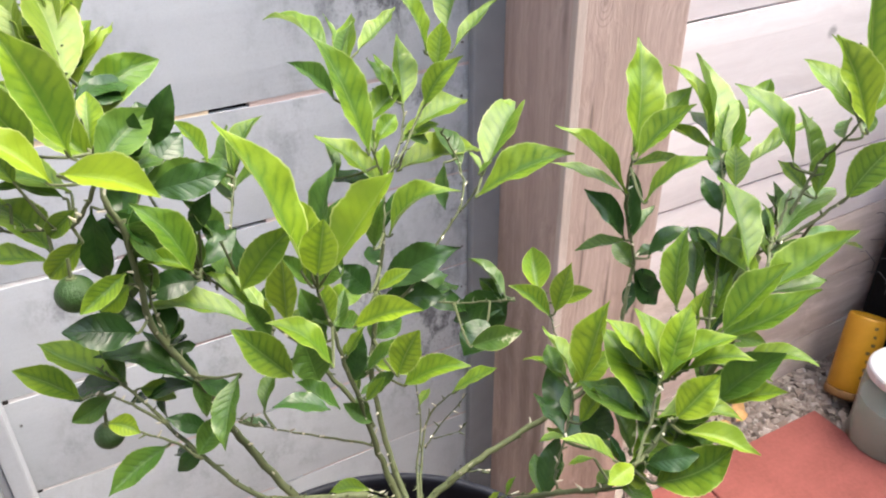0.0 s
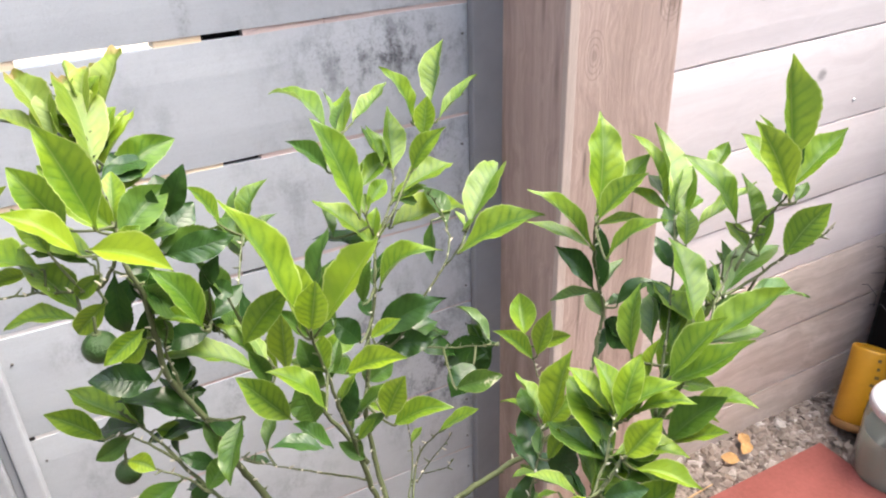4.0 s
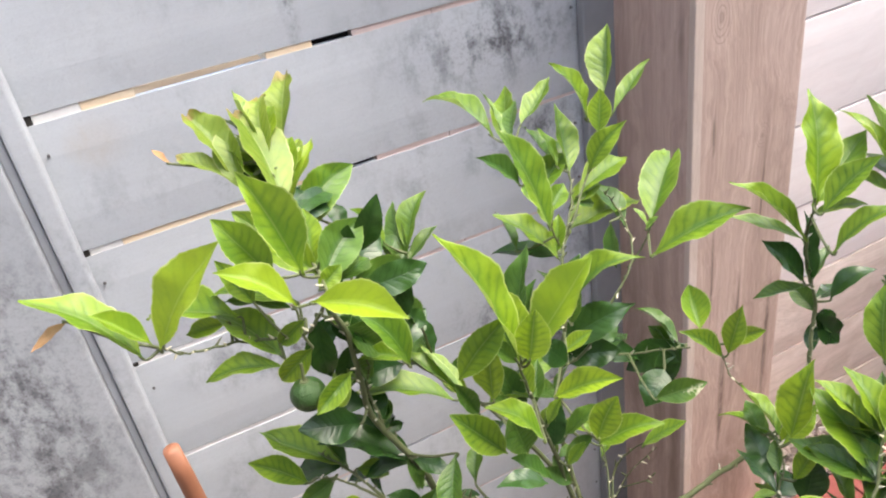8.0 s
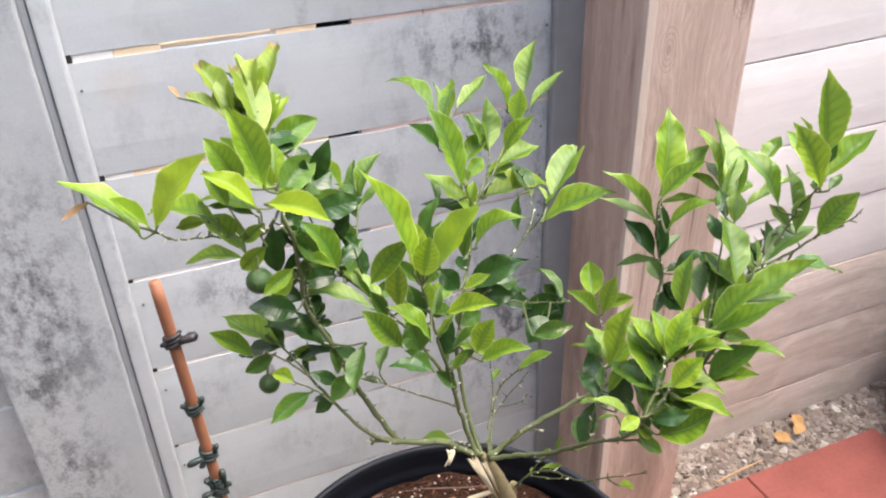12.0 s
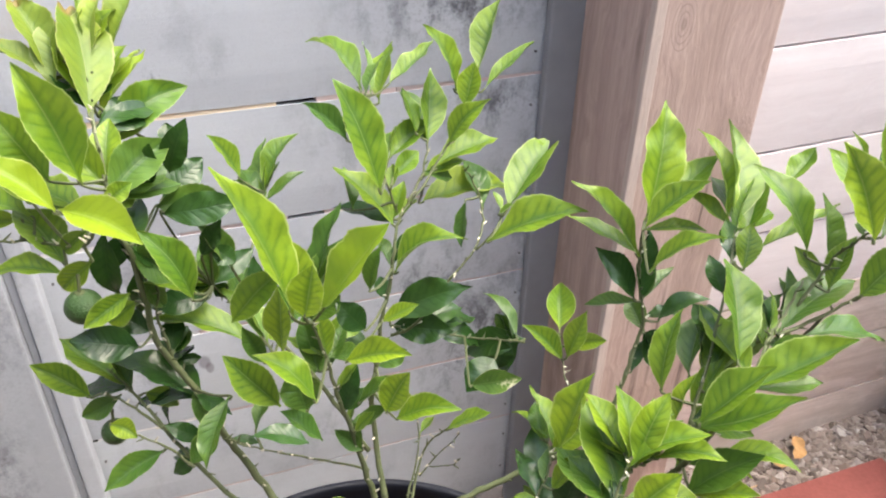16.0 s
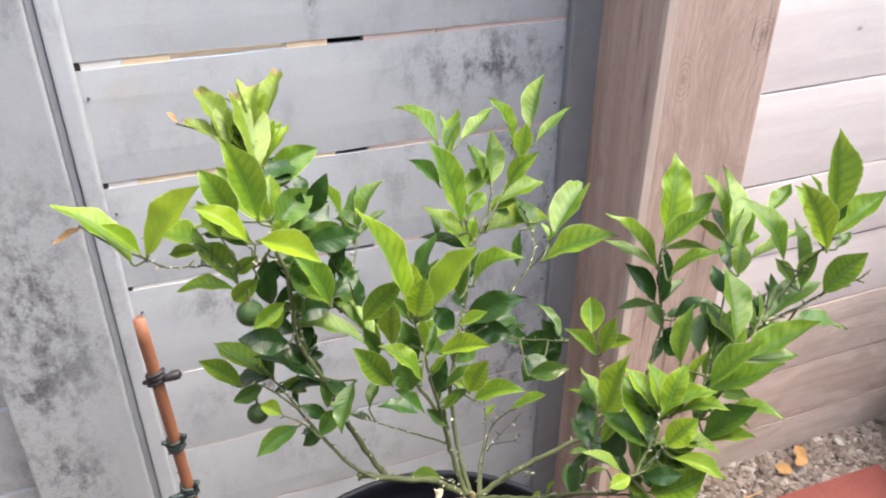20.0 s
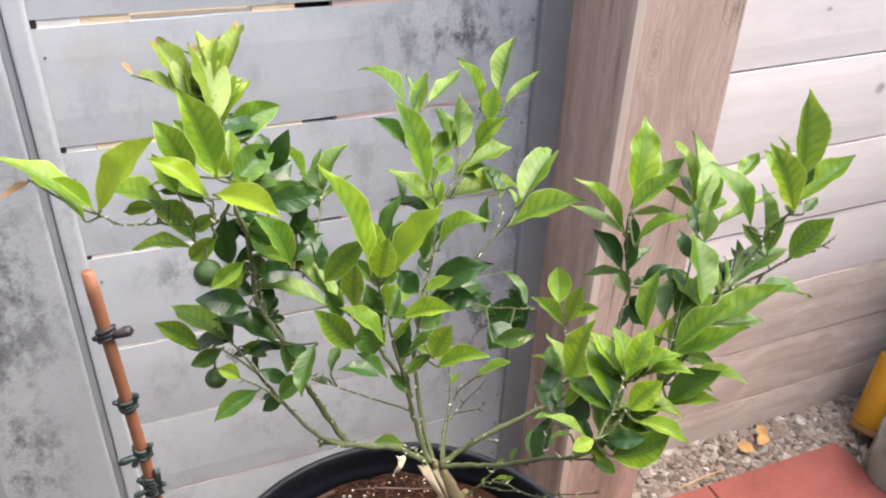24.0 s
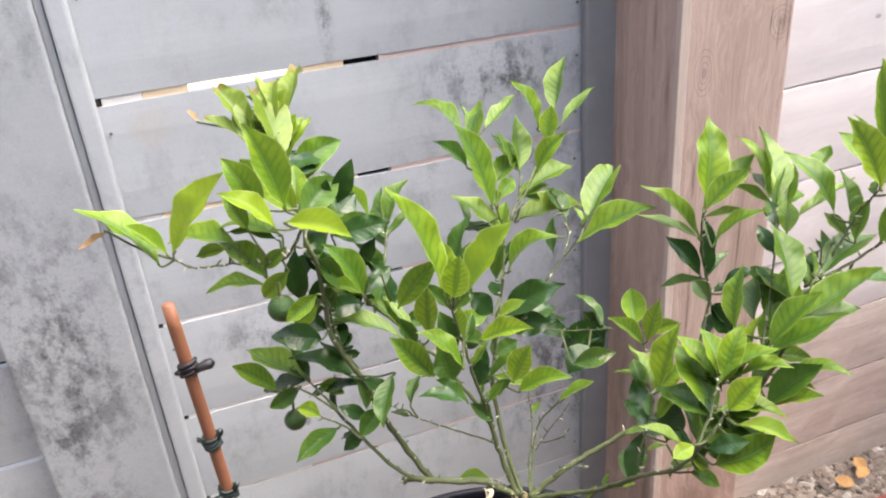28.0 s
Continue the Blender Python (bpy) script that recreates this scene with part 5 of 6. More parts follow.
# a torn limb: pale blades of bare wood split off the trunk, and dry tags
part("splinter", shred((0.4072, 0.6935, 0.6223), (0.3846, 0.7000, 0.6686), (0.3925, 0.6995, 0.6680), 0.0022, 1), CUT_WOOD, tree, "pale splintered wood of a torn limb")
part("splinter", shred((0.4076, 0.6945, 0.6300), (0.3958, 0.6995, 0.6608), (0.3996, 0.6995, 0.6614), 0.0016, 2), CUT_WOOD, tree, "pale splintered wood of a torn limb")
part("splinter", shred((0.4050, 0.6960, 0.6330), (0.3915, 0.6990, 0.6560), (0.3935, 0.6990, 0.6570), 0.0012, 3), CUT_WOOD, tree, "pale splintered wood of a torn limb")
part("peg", tube([(0.3838, 0.700, 0.6290), (0.3925, 0.7005, 0.6275), (0.4085, 0.703, 0.6245)], [0.0016, 0.0021, 0.0020], 7, wobble=0.1), CUT_WOOD, tree, "pale broken twig end")
for k in range(3):
    part("dry_tag", tube(curve_points([Vector((0.3705 + 0.002 * k, 0.7040, 0.6800)), Vector((0.3690 + 0.001 * k, 0.6985, 0.6790 + 0.006 * (k == 1))), Vector((0.3655 + 0.0015 * k, 0.6990, 0.6725 + 0.016 * (k == 1)))], 3), [0.0012, 0.0013, 0.0012, 0.0010, 0.0009, 0.0007, 0.0004], 5, wobble=0.25), CUT_WOOD, tree, "dry shred of bark")

SCAR = plain("pale_scar", (0.66, 0.62, 0.48), 0.8, 0, 300, 0.2, 0.2, 0.2)
count = 0
limbs = {}
for name, (r0, r1, line) in STEMS.items():
    pts = curve_points(line, 5)
    n = len(pts)
    for i in range(1, n - 1):
        pts[i] = pts[i] + Vector((rng.uniform(-1, 1), rng.uniform(-1, 1), rng.uniform(-1, 1))) * min(r1, 0.0012) * 0.5
    rad = [0.46 * (r0 + (r1 - r0) * (i / (n - 1)) ** 0.8) * (1.08 if i % 5 == 0 else 1.0) for i in range(n)]
    limb = part("branch", tube(pts, rad, 8, wobble=0.06), TWIG, tree, "", True)
    limbs[name] = limb
    # leaf scars and thorns along the wood
    for i in range(1, n - 1, 2):
        side = Vector((rng.uniform(-1, 1), rng.uniform(-1, 0.3), rng.uniform(-0.4, 1))).normalized()
        p = pts[i] + side * rad[i] * 0.85
        bm = tube([p, p + side * rng.uniform(0.0012, 0.0045) + Vector((0, 0, 0.0012))], [0.0007, 0.00025], 5)
        part("thorn", bm, TWIG if rng.random() < 0.6 else SCAR, limb)

# leaves on their stalks; smaller ones crowd behind them
THICK_GROWTH = {"left_crown": 1.5, "left_inner": 1.8, "left_mid": 2.4, "left_back": 0.9, "left_low": 0.4, "low_bush": 1.5, "low_mid": 1.4, "low_left": 0.8, "right_fan": 1.0, "right_rear": 0.8, "right_up": 0.5, "right_spire": 0.5, "centre_front": 1.2, "back_dark": 0.9, "back_top": 1.0, "back_left": 0.4, "back_tip": 0.4}
SPINES = {name: curve_points(row[2], 8) for name, row in STEMS.items()}
for name, rows in LEAVES.items():
    limb = limbs[name]
    for bx, by, bz, tx, ty, tz, w, bow, age in rows:
        count += 1
        b, t = Vector((bx, by, bz)), Vector((tx, ty, tz))
        lf = part("leaf", leaf_mesh(b, t, w, bow, count, age), AGES[age], limb)
        near = min(SPINES[name], key=lambda q: (q - b).length)
        gap = (near - b).length
        if 0.001 < gap < 0.06:
            mid = near.lerp(b, 0.5) + Vector((0, 0, -0.06 * gap))
            end = b + (t - b) * 0.06
            part("leaf_stalk", tube(curve_points([near, mid, b, end], 3), [0.0009 - 0.00004 * i for i in range(10)], 5), TWIG, lf)
        away = (b - EYE_SIDE).normalized()
        more = int(THICK_GROWTH.get(name, 0.0) + rng.random()) if age != "B" else 0
        for j in range(more):
            d = Matrix.Rotation(rng.choice((-1, 1)) * rng.uniform(0.25, 0.75), 3, away) @ (t - b) * rng.uniform(0.6, 0.9)
            b2 = near + away * 0.003
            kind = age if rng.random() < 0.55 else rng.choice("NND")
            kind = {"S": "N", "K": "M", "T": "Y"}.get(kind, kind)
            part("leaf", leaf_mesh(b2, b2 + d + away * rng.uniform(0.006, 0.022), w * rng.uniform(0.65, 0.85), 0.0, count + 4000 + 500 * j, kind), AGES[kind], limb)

# green fruit
FRUIT = plain("green_fruit", (0.032, 0.078, 0.014), 0.35, 0, 700, 0.3, 0.5)
for (x, y, z), r, limb in (((0.2591, 0.7643, 0.7372), 0.0075, "left_fruit"), ((0.2635, 0.7514, 0.8306), 0.0088, "left_inner"), ((0.4006, 0.796, 0.739), 0.0066, "back_low")):
    prof = [(0, r * 0.93)] + [(r * math.sin(a) * (1 - 0.04 * math.cos(a) ** 2), r * math.cos(a) * 0.96) for a in [math.pi * k / 12 for k in range(1, 12)]] + [(0, -r * 0.96)]
    fr = part("fruit", lathe(prof, (x, y, z), 20), FRUIT, limbs[limb], "round unripe green fruit", True)
    part("calyx", lathe([(0, r * 0.98), (r * 0.25, r * 0.97), (r * 0.3, r * 0.9), (0, r * 0.86)], (x, y, z), 8), TWIG, fr)
    part("fruit_stalk", tube([(x, y, z + r * 0.9), (x + 0.001, y + 0.002, z + r * 1.9)], 0.0009, 5), TWIG, fr)

# ---- soil in the pot ----
SOIL_MAT, sn, sl, sb = material("potting_soil", 0.95, spec=0.15)
sp = place(sn, sl)
sf = noise_fac(sn, sl, sp, 260.0, 5, 0.7, 0.35, 0.65)
sg = noise_fac(sn, sl, sp, 60.0, 4, 0.6, 0.35, 0.65)
sl.new(blend(sn, sl, sf, blend(sn, sl, sg, (0.010, 0.0042, 0.0026), (0.030, 0.0120, 0.0068)), (0.060, 0.025, 0.014)), sb.inputs["Base Color"])
relief(sn, sl, sb, sf, 0.8, 0.004)
R_SOIL = R0 - 0.0165


def soil_height(x, y):
    d = math.hypot(x, y) / R_SOIL
    h = SOIL + 0.006 * noise.noise((x * 30, y * 30, 1.3)) + 0.0035 * noise.noise((x * 110, y * 110, 4.1)) + 0.0018 * noise.noise((x * 300, y * 300, 2.2)) + 0.005 * max(0, y) / R_SOIL
    return h - 0.004 * d ** 4


bm = bmesh.new()
rings = [[bm.verts.new((*POT, soil_height(0, 0)))]]
for i in range(1, 41):
    r = R_SOIL * i / 40
    rings.append([bm.verts.new((POT[0] + r * math.cos(a), POT[1] + r * math.sin(a), soil_height(r * math.cos(a), r * math.sin(a)))) for a in [2 * math.pi * k / 90 for k in range(90)]])
for k in range(90):
    bm.faces.new((rings[0][0], rings[1][k], rings[1][(k + 1) % 90]))
for a, b in zip(rings[1:], rings[2:]):
    for k in range(90):
        bm.faces.new((a[k], b[k], b[(k + 1) % 90], a[(k + 1) % 90]))
tagged(part("soil", bm, SOIL_MAT, smooth=True), "dark brown potting soil with perlite and bark in the pot", "soil", kind="stuff")


def crumbs(count, lo, hi, flat, seed, within, height, stretch=1.0):
    """Many small angular pieces, joined."""
    r = random.Random(seed)
    verts, faces = [], []
    shape = [(1, 0, 0), (0, 1, 0), (-1, 0, 0), (0, -1, 0), (0, 0, 1), (0, 0, -1), (0.7, 0.7, 0.5), (-0.7, 0.6, 0.5)]
    tris = [(0, 6, 4), (6, 1, 4), (1, 7, 4), (7, 2, 4), (2, 3, 4), (3, 0, 4), (0, 1, 6), (1, 2, 7), (1, 0, 5), (2, 1, 5), (3, 2, 5), (0, 3, 5)]
    for _ in range(count):
        x, y = within(r)
        s = lo + (hi - lo) * r.random() ** 2.2
        turn = Euler((r.uniform(-0.5, 0.5), r.uniform(-0.5, 0.5), r.uniform(0, 6.3))).to_matrix()
        st = (s * r.uniform(0.7, 1.3) * stretch, s * r.uniform(0.6, 1.1) / stretch ** 0.5, s * flat * r.uniform(0.7, 1.2))
        c = Vector((x, y, height(x, y) + s * flat * 0.25))
        k = len(verts)
        for v in shape:
            verts.append(c + turn @ Vector([q * m * r.uniform(0.75, 1.2) for q, m in zip(v, st)]))
        faces += [(a + k, b + k, d + k) for a, b, d in tris]
    me = bpy.data.meshes.new("crumbs")
    me.from_pydata(verts, [], faces)
    return me


def in_pot(r):
    a, d = r.uniform(0, 6.283), R_SOIL * 0.97 * math.sqrt(r.random())
    return POT[0] + d * math.cos(a), POT[1] + d * math.sin(a)


def toward_back(r):
    x, y = in_pot(r)
    while r.random() > 0.35 + 0.65 * (y - POT[1] + R_SOIL) / (2 * R_SOIL):
        x, y = in_pot(r)
    return x, y


def pot_height(x, y):
    return soil_height(x - POT[0], y - POT[1])


def scatter(name, me, mat, label, category):
    me.materials.append(mat)
    ob = new(name, me)
    tagged(ob, label, category, kind="stuff")
    return ob


PERLITE = random_tone("perlite", [(0.0, (0.62, 0.56, 0.47)), (0.6, (0.80, 0.77, 0.70)), (1.0, (0.50, 0.40, 0.28))], 0.9, True, 0.2)
CHIPS = random_tone("bark_chips", [(0.0, (0.010, 0.0036, 0.002)), (0.55, (0.036, 0.0125, 0.0068)), (0.86, (0.075, 0.028, 0.015)), (0.965, (0.17, 0.08, 0.045)), (1.0, (0.40, 0.27, 0.17))], 0.9, True, 0.3, 300.0, (0.030, 0.011, 0.006))
scatter("perlite", crumbs(950, 0.0004, 0.0025, 0.8, 3, toward_back, pot_height), PERLITE, "white perlite grains in the potting soil", "perlite")
scatter("bark_chips", crumbs(11000, 0.0006, 0.0027, 0.55, 4, in_pot, pot_height, 1.7), CHIPS, "brown bark chips and fibres on the soil", "bark chips")

# straws and bark strips on the soil, and one fallen leaf
STRAW = plain("dry_straw", (0.45, 0.30, 0.16), 0.85, 0, 200, 0.4, 0.3, 0.2)
FLAKED = plain("grey_bark", (0.20, 0.13, 0.105), 0.85, 0, 200, 0.45, 0.3, 0.2)
DEAD = plain("dry_leaf", (0.11, 0.06, 0.045), 0.85, 0, 200, 0.45, 0.3, 0.2)


def bit(name, x, y, ang, ln, wd, mat, label, lift=0.003):
    d = Vector((math.cos(radians(ang)), math.sin(radians(ang)), 0))
    pts = []
    for i in range(5):
        q = Vector((x, y, 0)) + d * ln * (i / 4 - 0.5) + Vector((-d.y, d.x, 0)) * 0.035 * ln * math.sin(i * 1.3)
        pts.append((q.x, q.y, pot_height(q.x, q.y) + lift + wd * 0.4))
    tagged(part(name, tube(pts, [wd * 0.5, wd, wd * 1.1, wd * 0.9, wd * 0.4], 6, wobble=0.2), mat), label, name.replace("_", " "))


CURLED, FLAKE, SHORT = "long curled brown bark strip on potting soil", "grey-brown flake of bark on potting soil", "short dry straw lying on potting soil"
for x, y, ang, ln, wd, mat, nm, lab in ((0.333, 0.852, 14, 0.048, 0.0026, DEAD, "bark_strip", CURLED), (0.415, 0.838, -16, 0.085, 0.0006, FLAKED, "bark_strip", "thin pale bark strip along the back of the pot"),
                                        (0.350, 0.799, 10, 0.02, 0.0042, FLAKED, "bark_piece", FLAKE), (0.343, 0.790, 30, 0.014, 0.0032, FLAKED, "bark_piece", FLAKE), (0.5026, 0.7353, 70, 0.013, 0.0040, FLAKED, "bark_piece", FLAKE), (0.415, 0.795, 60, 0.012, 0.0030, FLAKED, "bark_piece", FLAKE),
                                        (0.374, 0.790, -10, 0.018, 0.0010, STRAW, "straw", SHORT), (0.418, 0.796, 12, 0.022, 0.0009, STRAW, "straw", SHORT), (0.335, 0.75, 30, 0.014, 0.0008, STRAW, "straw", SHORT),
                                        (0.47, 0.79, 40, 0.012, 0.0008, STRAW, "straw", SHORT), (0.31, 0.72, 120, 0.014, 0.0008, STRAW, "straw", SHORT), (0.44, 0.69, 70, 0.011, 0.0007, STRAW, "straw", SHORT), (0.49, 0.70, 50, 0.010, 0.0007, STRAW, "straw", SHORT)):
    bit(nm, x, y, ang, ln, wd, mat, lab)
lf = leaf_mesh((0.4434, 0.7493, pot_height(0.4434, 0.7493) + 0.005), (0.4774, 0.7281, pot_height(0.4774, 0.7281) + 0.005), 0.012, 0.0, 991, "N")
tagged(part("fallen_leaf", lf, MIDDLE), "fallen pale green leaf lying on the potting soil", "leaf")

# ---- stake with wire ties ----
STAKE_MAT = plain("orange_stake", (0.25, 0.10, 0.052), 0.6, 0, 150, 0.35, 0.15)
stake = base("garden_stake", (0.224, 0.687, 0.45), "orange-brown garden stake with green wire ties", "stake")
SB, ST = Vector((0.2240, 0.687, 0.44)), Vector((0.2050, 0.685, 0.885))
part("rod", tube([SB, SB.lerp(ST, 0.3), SB.lerp(ST, 0.6), SB.lerp(ST, 0.97), ST], [0.0034, 0.0034, 0.0033, 0.0033, 0.003], 16), STAKE_MAT, stake, smooth=True)
TIE = plain("dark_green_wire", (0.016, 0.028, 0.026), 0.5, 0, 400, 0.3, 0.2)
TIE_DARK = plain("dark_wire", (0.018, 0.014, 0.017), 0.5, 0, 400, 0.3, 0.2)
for z, turns, mat, ends in ((0.847, 3, TIE_DARK, ((0.0115, 0.0015, 0.0027), (-0.0060, 0.0010, 0.0014))), (0.799, 3, TIE, ((-0.0058, 0.0050, 0.0015), (0.0056, 0.0075, 0.0017))), (0.762, 3, TIE, ((-0.0115, -0.0020, 0.0024), (0.0052, 0.0065, 0.0017), (-0.0050, -0.0060, 0.0017))),
                            (0.734, 6, TIE, ((-0.0062, 0.0100, 0.0016), (0.0045, 0.0135, 0.0019), (-0.0095, -0.0020, 0.0019), (0.0070, 0.0020, 0.0015))), (0.712, 3, TIE_DARK, ((-0.0065, -0.0055, 0.0022), (0.0050, -0.0060, 0.0016)))):
    c = SB.lerp(ST, (z - 0.44) / 0.445)
    r = random.Random(int(z * 1000))
    pts = []
    for k in range(turns * 10 + 1):
        a = 2 * math.pi * k / 10
        wide = 0.0040 + r.uniform(0, 0.0006)
        pts.append(c + Vector((math.cos(a) * wide, math.sin(a) * wide, (k / 10 - turns / 2) * 0.0026 + 0.0010 * math.sin(a + z * 40))))
    part("wire_tie", tube(pts, 0.0012, 6), mat, stake, smooth=True)
    for dx, dz, thick in ends:
        o = c + Vector((0.0032 if dx > 0 else -0.0032, -0.0028, 0.3 * dz))
        tip = c + Vector((dx, -0.0035, dz))
        pts = [o, o.lerp(tip, 0.35), o.lerp(tip, 0.7), tip, tip + (tip - o).normalized() * thick * 0.5]
        part("twisted_end", tube([p + Vector((r.uniform(-1, 1), r.uniform(-1, 1), r.uniform(-1, 1))) * 0.0004 for p in pts], [thick * 0.75, thick * 0.8, thick, thick, thick * 0.55], 9, wobble=0.18), mat, stake, smooth=True)

# ---- jars, can and the dark planter by the wooden fence ----
LID = plain("white_plastic", (0.62, 0.62, 0.65), 0.4, 0, 60, 0.06, 0.03)
CLEAR, cn, cl, cb = material("clear_plastic", 0.08)
cb.inputs["Base Color"].default_value = (0.86, 0.93, 0.90, 1)
cb.inputs["Transmission Weight"].default_value = 0.9
cb.inputs["IOR"].default_value = 1.2
CONTENT = plain("grey_green_powder", (0.42, 0.50, 0.46), 0.7, 0, 70, 0.25, 0.2)


def jar(at, r, h, fill, content, label, body_mat):
    j = base("jar", at, label, "jar")
    w = 0.002
    part("body", lathe([(0, 0.0), (r * 0.9, 0), (r, 0.008), (r, h * 0.80), (r * 0.96, h * 0.85), (r * 0.86, h * 0.88), (r * 0.86, h * 0.97), (r * 0.86 - w, h * 0.97), (r * 0.86 - w, h * 0.88), (r * 0.96 - w, h * 0.845), (r - w, h * 0.795), (r - w, 0.010), (r * 0.88, w), (0, w)], at, 64), body_mat, j, smooth=True)
    lid = part("lid", lathe([(0, h * 0.978), (r * 0.93, h * 0.978), (r * 0.93, h * 0.90), (r * 0.97, h * 0.90), (r * 0.97, h * 0.99), (r * 0.95, h * 1.005), (r * 0.90, h * 1.012), (r * 0.87, h * 1.006), (0, h * 1.004)], at, 64), LID, j, "white screw lid", True)
    for q in range(60):
        a = 2 * math.pi * q / 60
        c, d = at[0] + r * 0.971 * math.cos(a), at[1] + r * 0.971 * math.sin(a)
        part("ridge", tube([(c, d, at[2] + h * 0.905), (c, d, at[2] + h * 0.985)], 0.0011, 5), LID, lid)
    if fill:
        part("contents", lathe([(0, 0.004), (r - w - 0.002, 0.011), (r - w - 0.002, h * fill), (r * 0.5, h * fill + 0.002), (0, h * fill + 0.003)], at, 48), content, j, "grey-green contents")
    return j


jar((1.437, 0.935, 0.002), 0.070, 0.165, 0.60, CONTENT, "clear plastic jar with white lid holding grey-green powder", CLEAR)
WHITE_BODY = plain("milky_plastic", (0.86, 0.86, 0.88), 0.35, 0, 50, 0.08, 0.03)
jar((1.436, 0.787, 0.002), 0.065, 0.165, 0, CONTENT, "milky white plastic jar standing in gravel", WHITE_BODY)

CAN = plain("yellow_can_paint", (0.50, 0.255, 0.015), 0.4, 0.1, 60, 0.2, 0.05)
RUST = plain("rusty_bottom", (0.20, 0.10, 0.03), 0.7, 0.2, 120, 0.5, 0.2)
INK = plain("dark_print", (0.12, 0.08, 0.03), 0.5, 0, 80, 0.2, 0.02)
CC = (1.470, 1.050, 0.010)
can = base("tin_can", CC, "yellow tin can with worn dark print in gravel", "can")
cr, ch = 0.036, 0.160
part("body", lathe([(0, 0.016), (cr - 0.001, 0.016), (cr, 0.018), (cr, ch - 0.006), (cr * 0.97, ch - 0.001), (cr * 0.93, ch), (cr * 0.9, ch - 0.004), (0, ch - 0.004)], CC, 48), CAN, can, smooth=True)
part("bottom_rim", lathe([(0, 0), (cr, 0), (cr + 0.0012, 0.003), (cr + 0.0012, 0.014), (cr - 0.002, 0.0155), (0, 0.0155)], CC, 48), RUST, can, "rusty bottom rim", True)
r = random.Random(5)
for k in range(7):
    z = 0.045 + k * 0.016
    a0 = radians(-130 + r.uniform(-4, 4))
    bm = bmesh.new()
    w = radians(r.uniform(9, 16))
    ring = []
    for zz in (z, z + 0.006):
        ring.append([bm.verts.new((CC[0] + (cr + 0.0006) * math.cos(a0 + w * q / 4), CC[1] + (cr + 0.0006) * math.sin(a0 + w * q / 4), CC[2] + zz)) for q in range(5)])
    for q in range(4):
        bm.faces.new((ring[0][q], ring[0][q + 1], ring[1][q + 1], ring[1][q]))
    part("print_bar", bm, INK, can)

# it leans back against the bin
can.matrix_basis = can.matrix_basis @ Matrix.Rotation(radians(24), 4, Vector((-0.47, 0.88, 0)))

# a dark bin with a cover of chicken wire, standing in the corner
bin_ = base("storage_bin", (1.65, 0.95, 0), "black plastic bin wrapped in chicken wire beside the fence", "bin")
part("body", box(1.585, 1.715, 0.86, 1.135, -0.005, 0.62, 0.02, 3), DARK, bin_)
WIRE = plain("galvanised_wire", (0.10, 0.10, 0.105), 0.5, 0.4, 300, 0.3, 0.1)
bm = bmesh.new()
hx = 0.026
r = random.Random(11)
for i in range(-3, 3):
    for k in range(-2, 2):
        cx = 1.7 + i * hx * 1.732 + (k % 2) * hx * 0.866
        cz = 0.27 + k * hx * 1.5
        for a in range(3):
            a0, a1 = radians(30 + 60 * a), radians(90 + 60 * a)
            p = lambda q: (1.567 + 0.012 * math.sin(cx * 40 + cz * 31), 0.004 * math.sin(cx * 90) + 1.03 + (cx - 1.7) + hx * math.cos(q), cz + hx * math.sin(q))
            tube([p(a0), p(a1)], 0.0006, 5, bm)
part("chicken_wire", bm, WIRE, bin_, "galvanised hexagon wire mesh")
pipe = base("pipe_end", (1.56, 1.03, 0.325), "short silver pipe end on the dark bin", "pipe")
bm = lathe([(0.0, 0.0), (0.020, 0.0), (0.021, 0.002), (0.021, 0.05), (0.0195, 0.052), (0.018, 0.05), (0.018, 0.004), (0, 0.004)], (0, 0, 0), 32)
bmesh.ops.rotate(bm, matrix=Matrix.Rotation(radians(-90), 3, "Y"), verts=bm.verts)
bmesh.ops.translate(bm, vec=(1.583, 1.03, 0.325), verts=bm.verts)
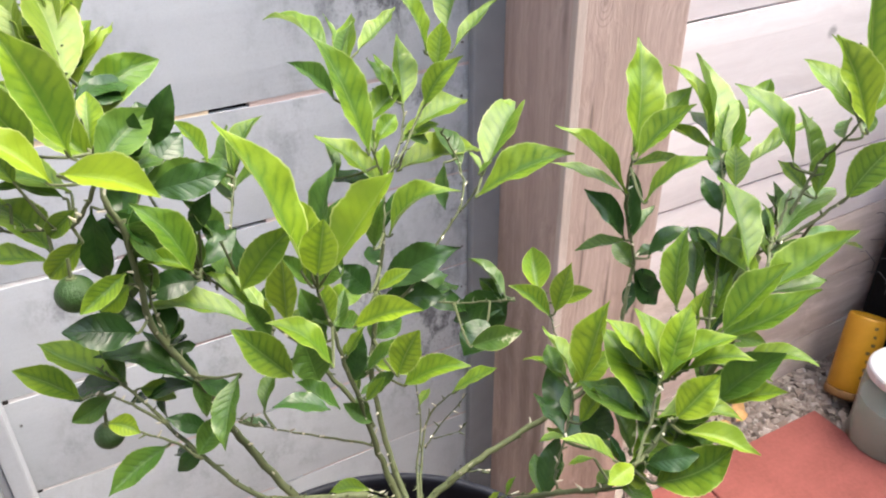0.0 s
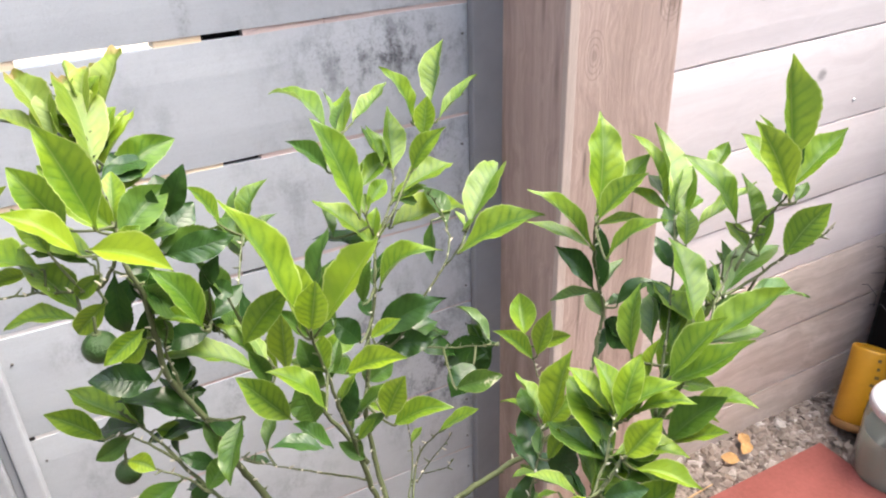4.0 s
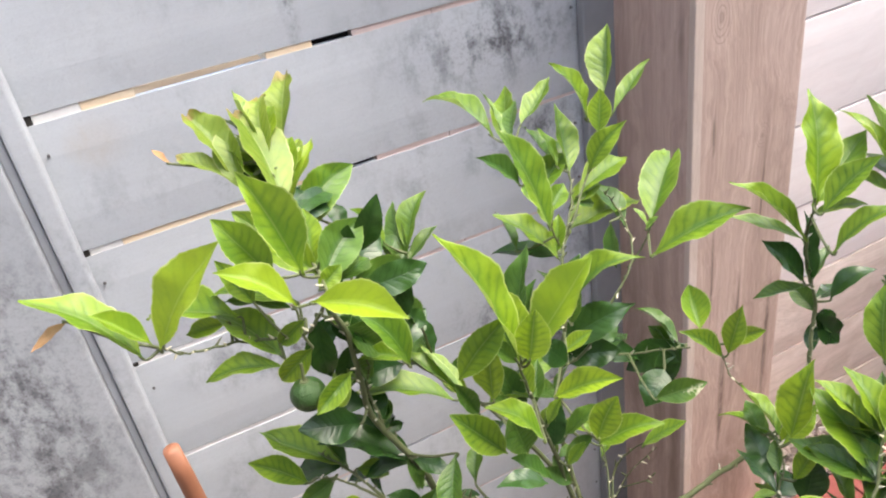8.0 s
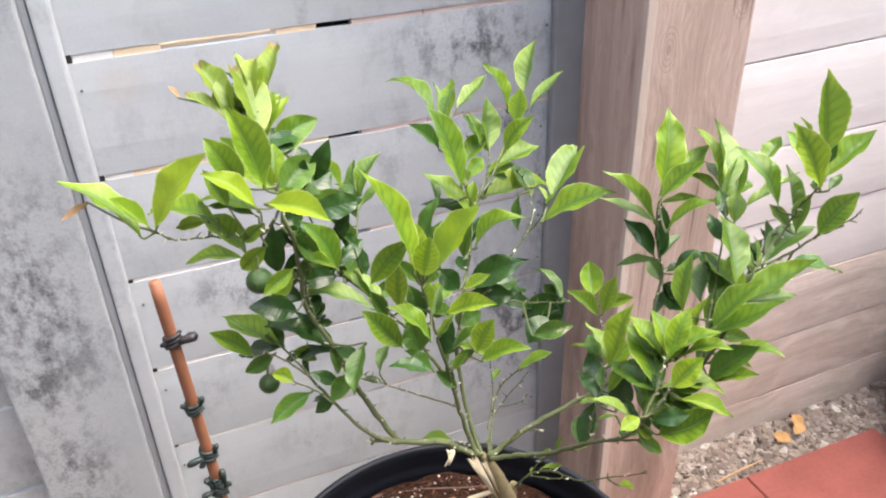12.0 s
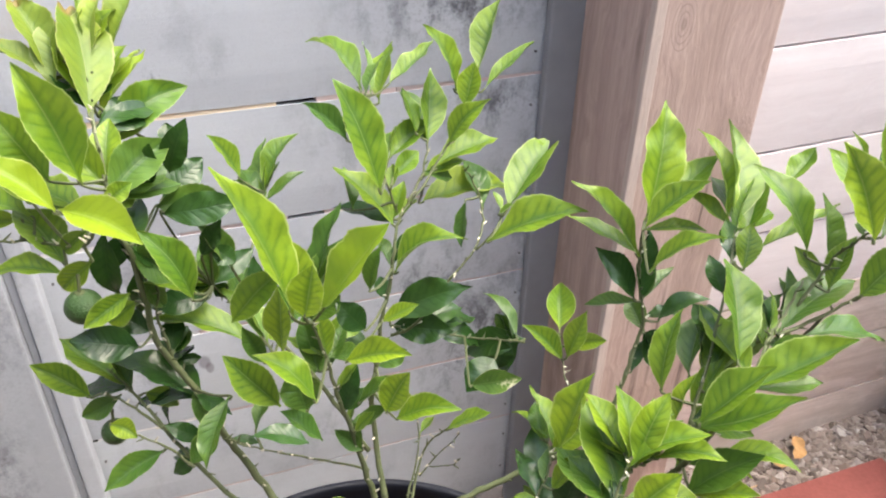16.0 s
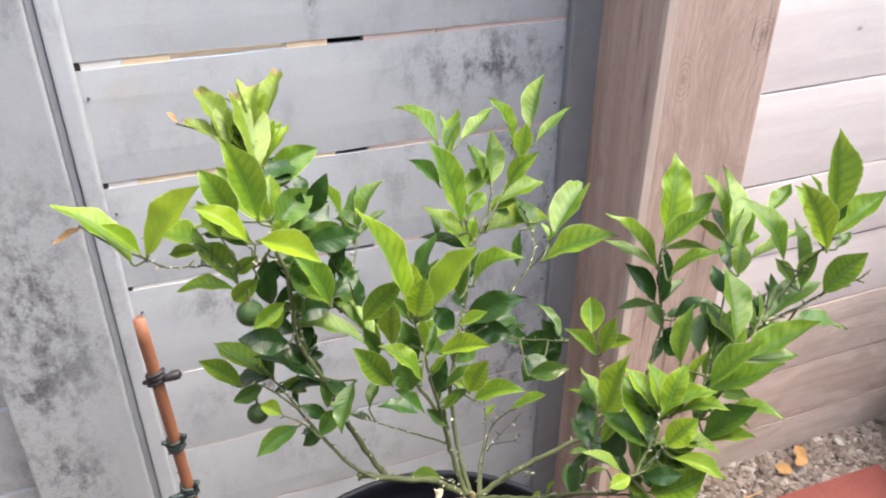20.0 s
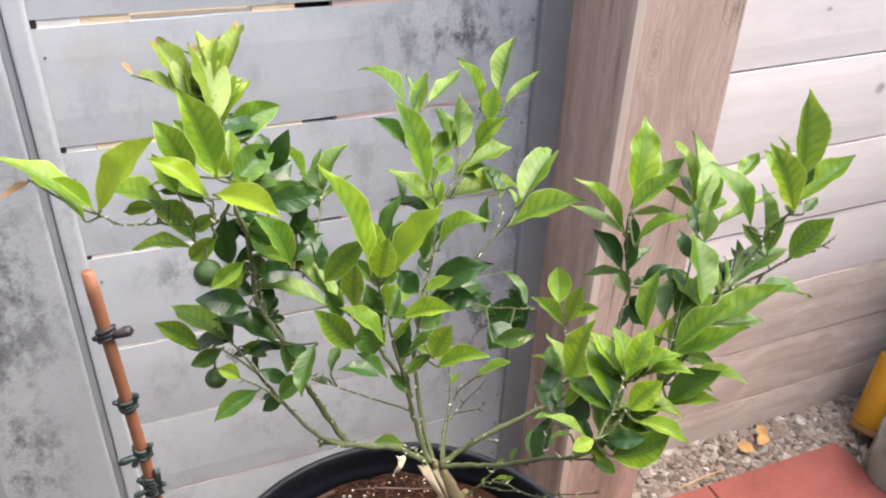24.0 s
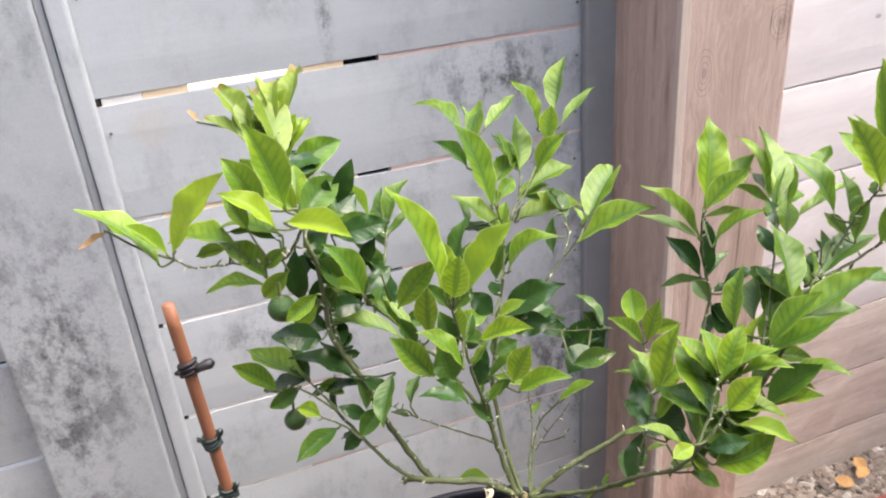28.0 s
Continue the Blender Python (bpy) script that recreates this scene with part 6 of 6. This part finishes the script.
part("sleeve", bm, plain("galvanised_steel", (0.62, 0.62, 0.64), 0.35, 0.7, 90, 0.2, 0.05), pipe, smooth=True)

# ---- gravel ----
STONE = random_tone("gravel_stone", [(0.0, (0.09, 0.07, 0.06)), (0.3, (0.23, 0.19, 0.165)), (0.55, (0.34, 0.295, 0.26)), (0.85, (0.20, 0.15, 0.125)), (1.0, (0.56, 0.52, 0.49))], 0.85, True, 0.3, 160)


def ground_height(x, y):
    return -0.006


def on_paver(x, y, edge=0.002):
    return PY - edge < y < PY + PS + edge and PX - PS - 0.005 - edge < x < PX + PS + edge


def strip(x0, x1, y0, y1):
    def pick(r):
        while True:
            x, y = r.uniform(x0, x1), r.uniform(y0, y1)
            if not on_paver(x, y):
                return x, y
    return pick


scatter("gravel", crumbs(2600, 0.006, 0.0145, 0.65, 21, strip(0.72, 1.72, 1.045, 1.155), ground_height), STONE, "loose mixed grey and tan gravel along the fence", "gravel")
scatter("gravel", crumbs(3600, 0.006, 0.014, 0.65, 22, strip(0.95, 2.0, 0.35, 1.06), ground_height), STONE, "loose mixed grey and tan gravel round the pavers", "gravel")
scatter("gravel", crumbs(2600, 0.006, 0.014, 0.65, 23, strip(-0.35, 0.78, 0.85, 1.195), ground_height), STONE, "loose grey gravel at the foot of the grey fence", "gravel")
for x, y, ang in ((1.235, 1.095, 20), (1.262, 1.102, 80), (1.22, 1.085, 140)):
    a = radians(ang)
    lf = leaf_mesh((x, y, 0.014), (x + 0.035 * math.cos(a), y + 0.035 * math.sin(a), 0.018), 0.026, 0.0, int(ang) + 500, "D")
    tagged(part("dead_leaf", lf, plain("tan_leaf", (0.50, 0.30, 0.13), 0.8, 0, 150, 0.4, 0.3, 0.2)), "dry tan leaf lying on gravel by the fence", "leaf", "dry leaves on gravel")
tagged(part("twig", tube([(1.02, 1.055, 0.018), (1.08, 1.06, 0.02), (1.13, 1.064, 0.018)], [0.0016, 0.002, 0.001], 6, wobble=0.15), STRAW), "thin dry stick lying on gravel beside the paver", "twig")
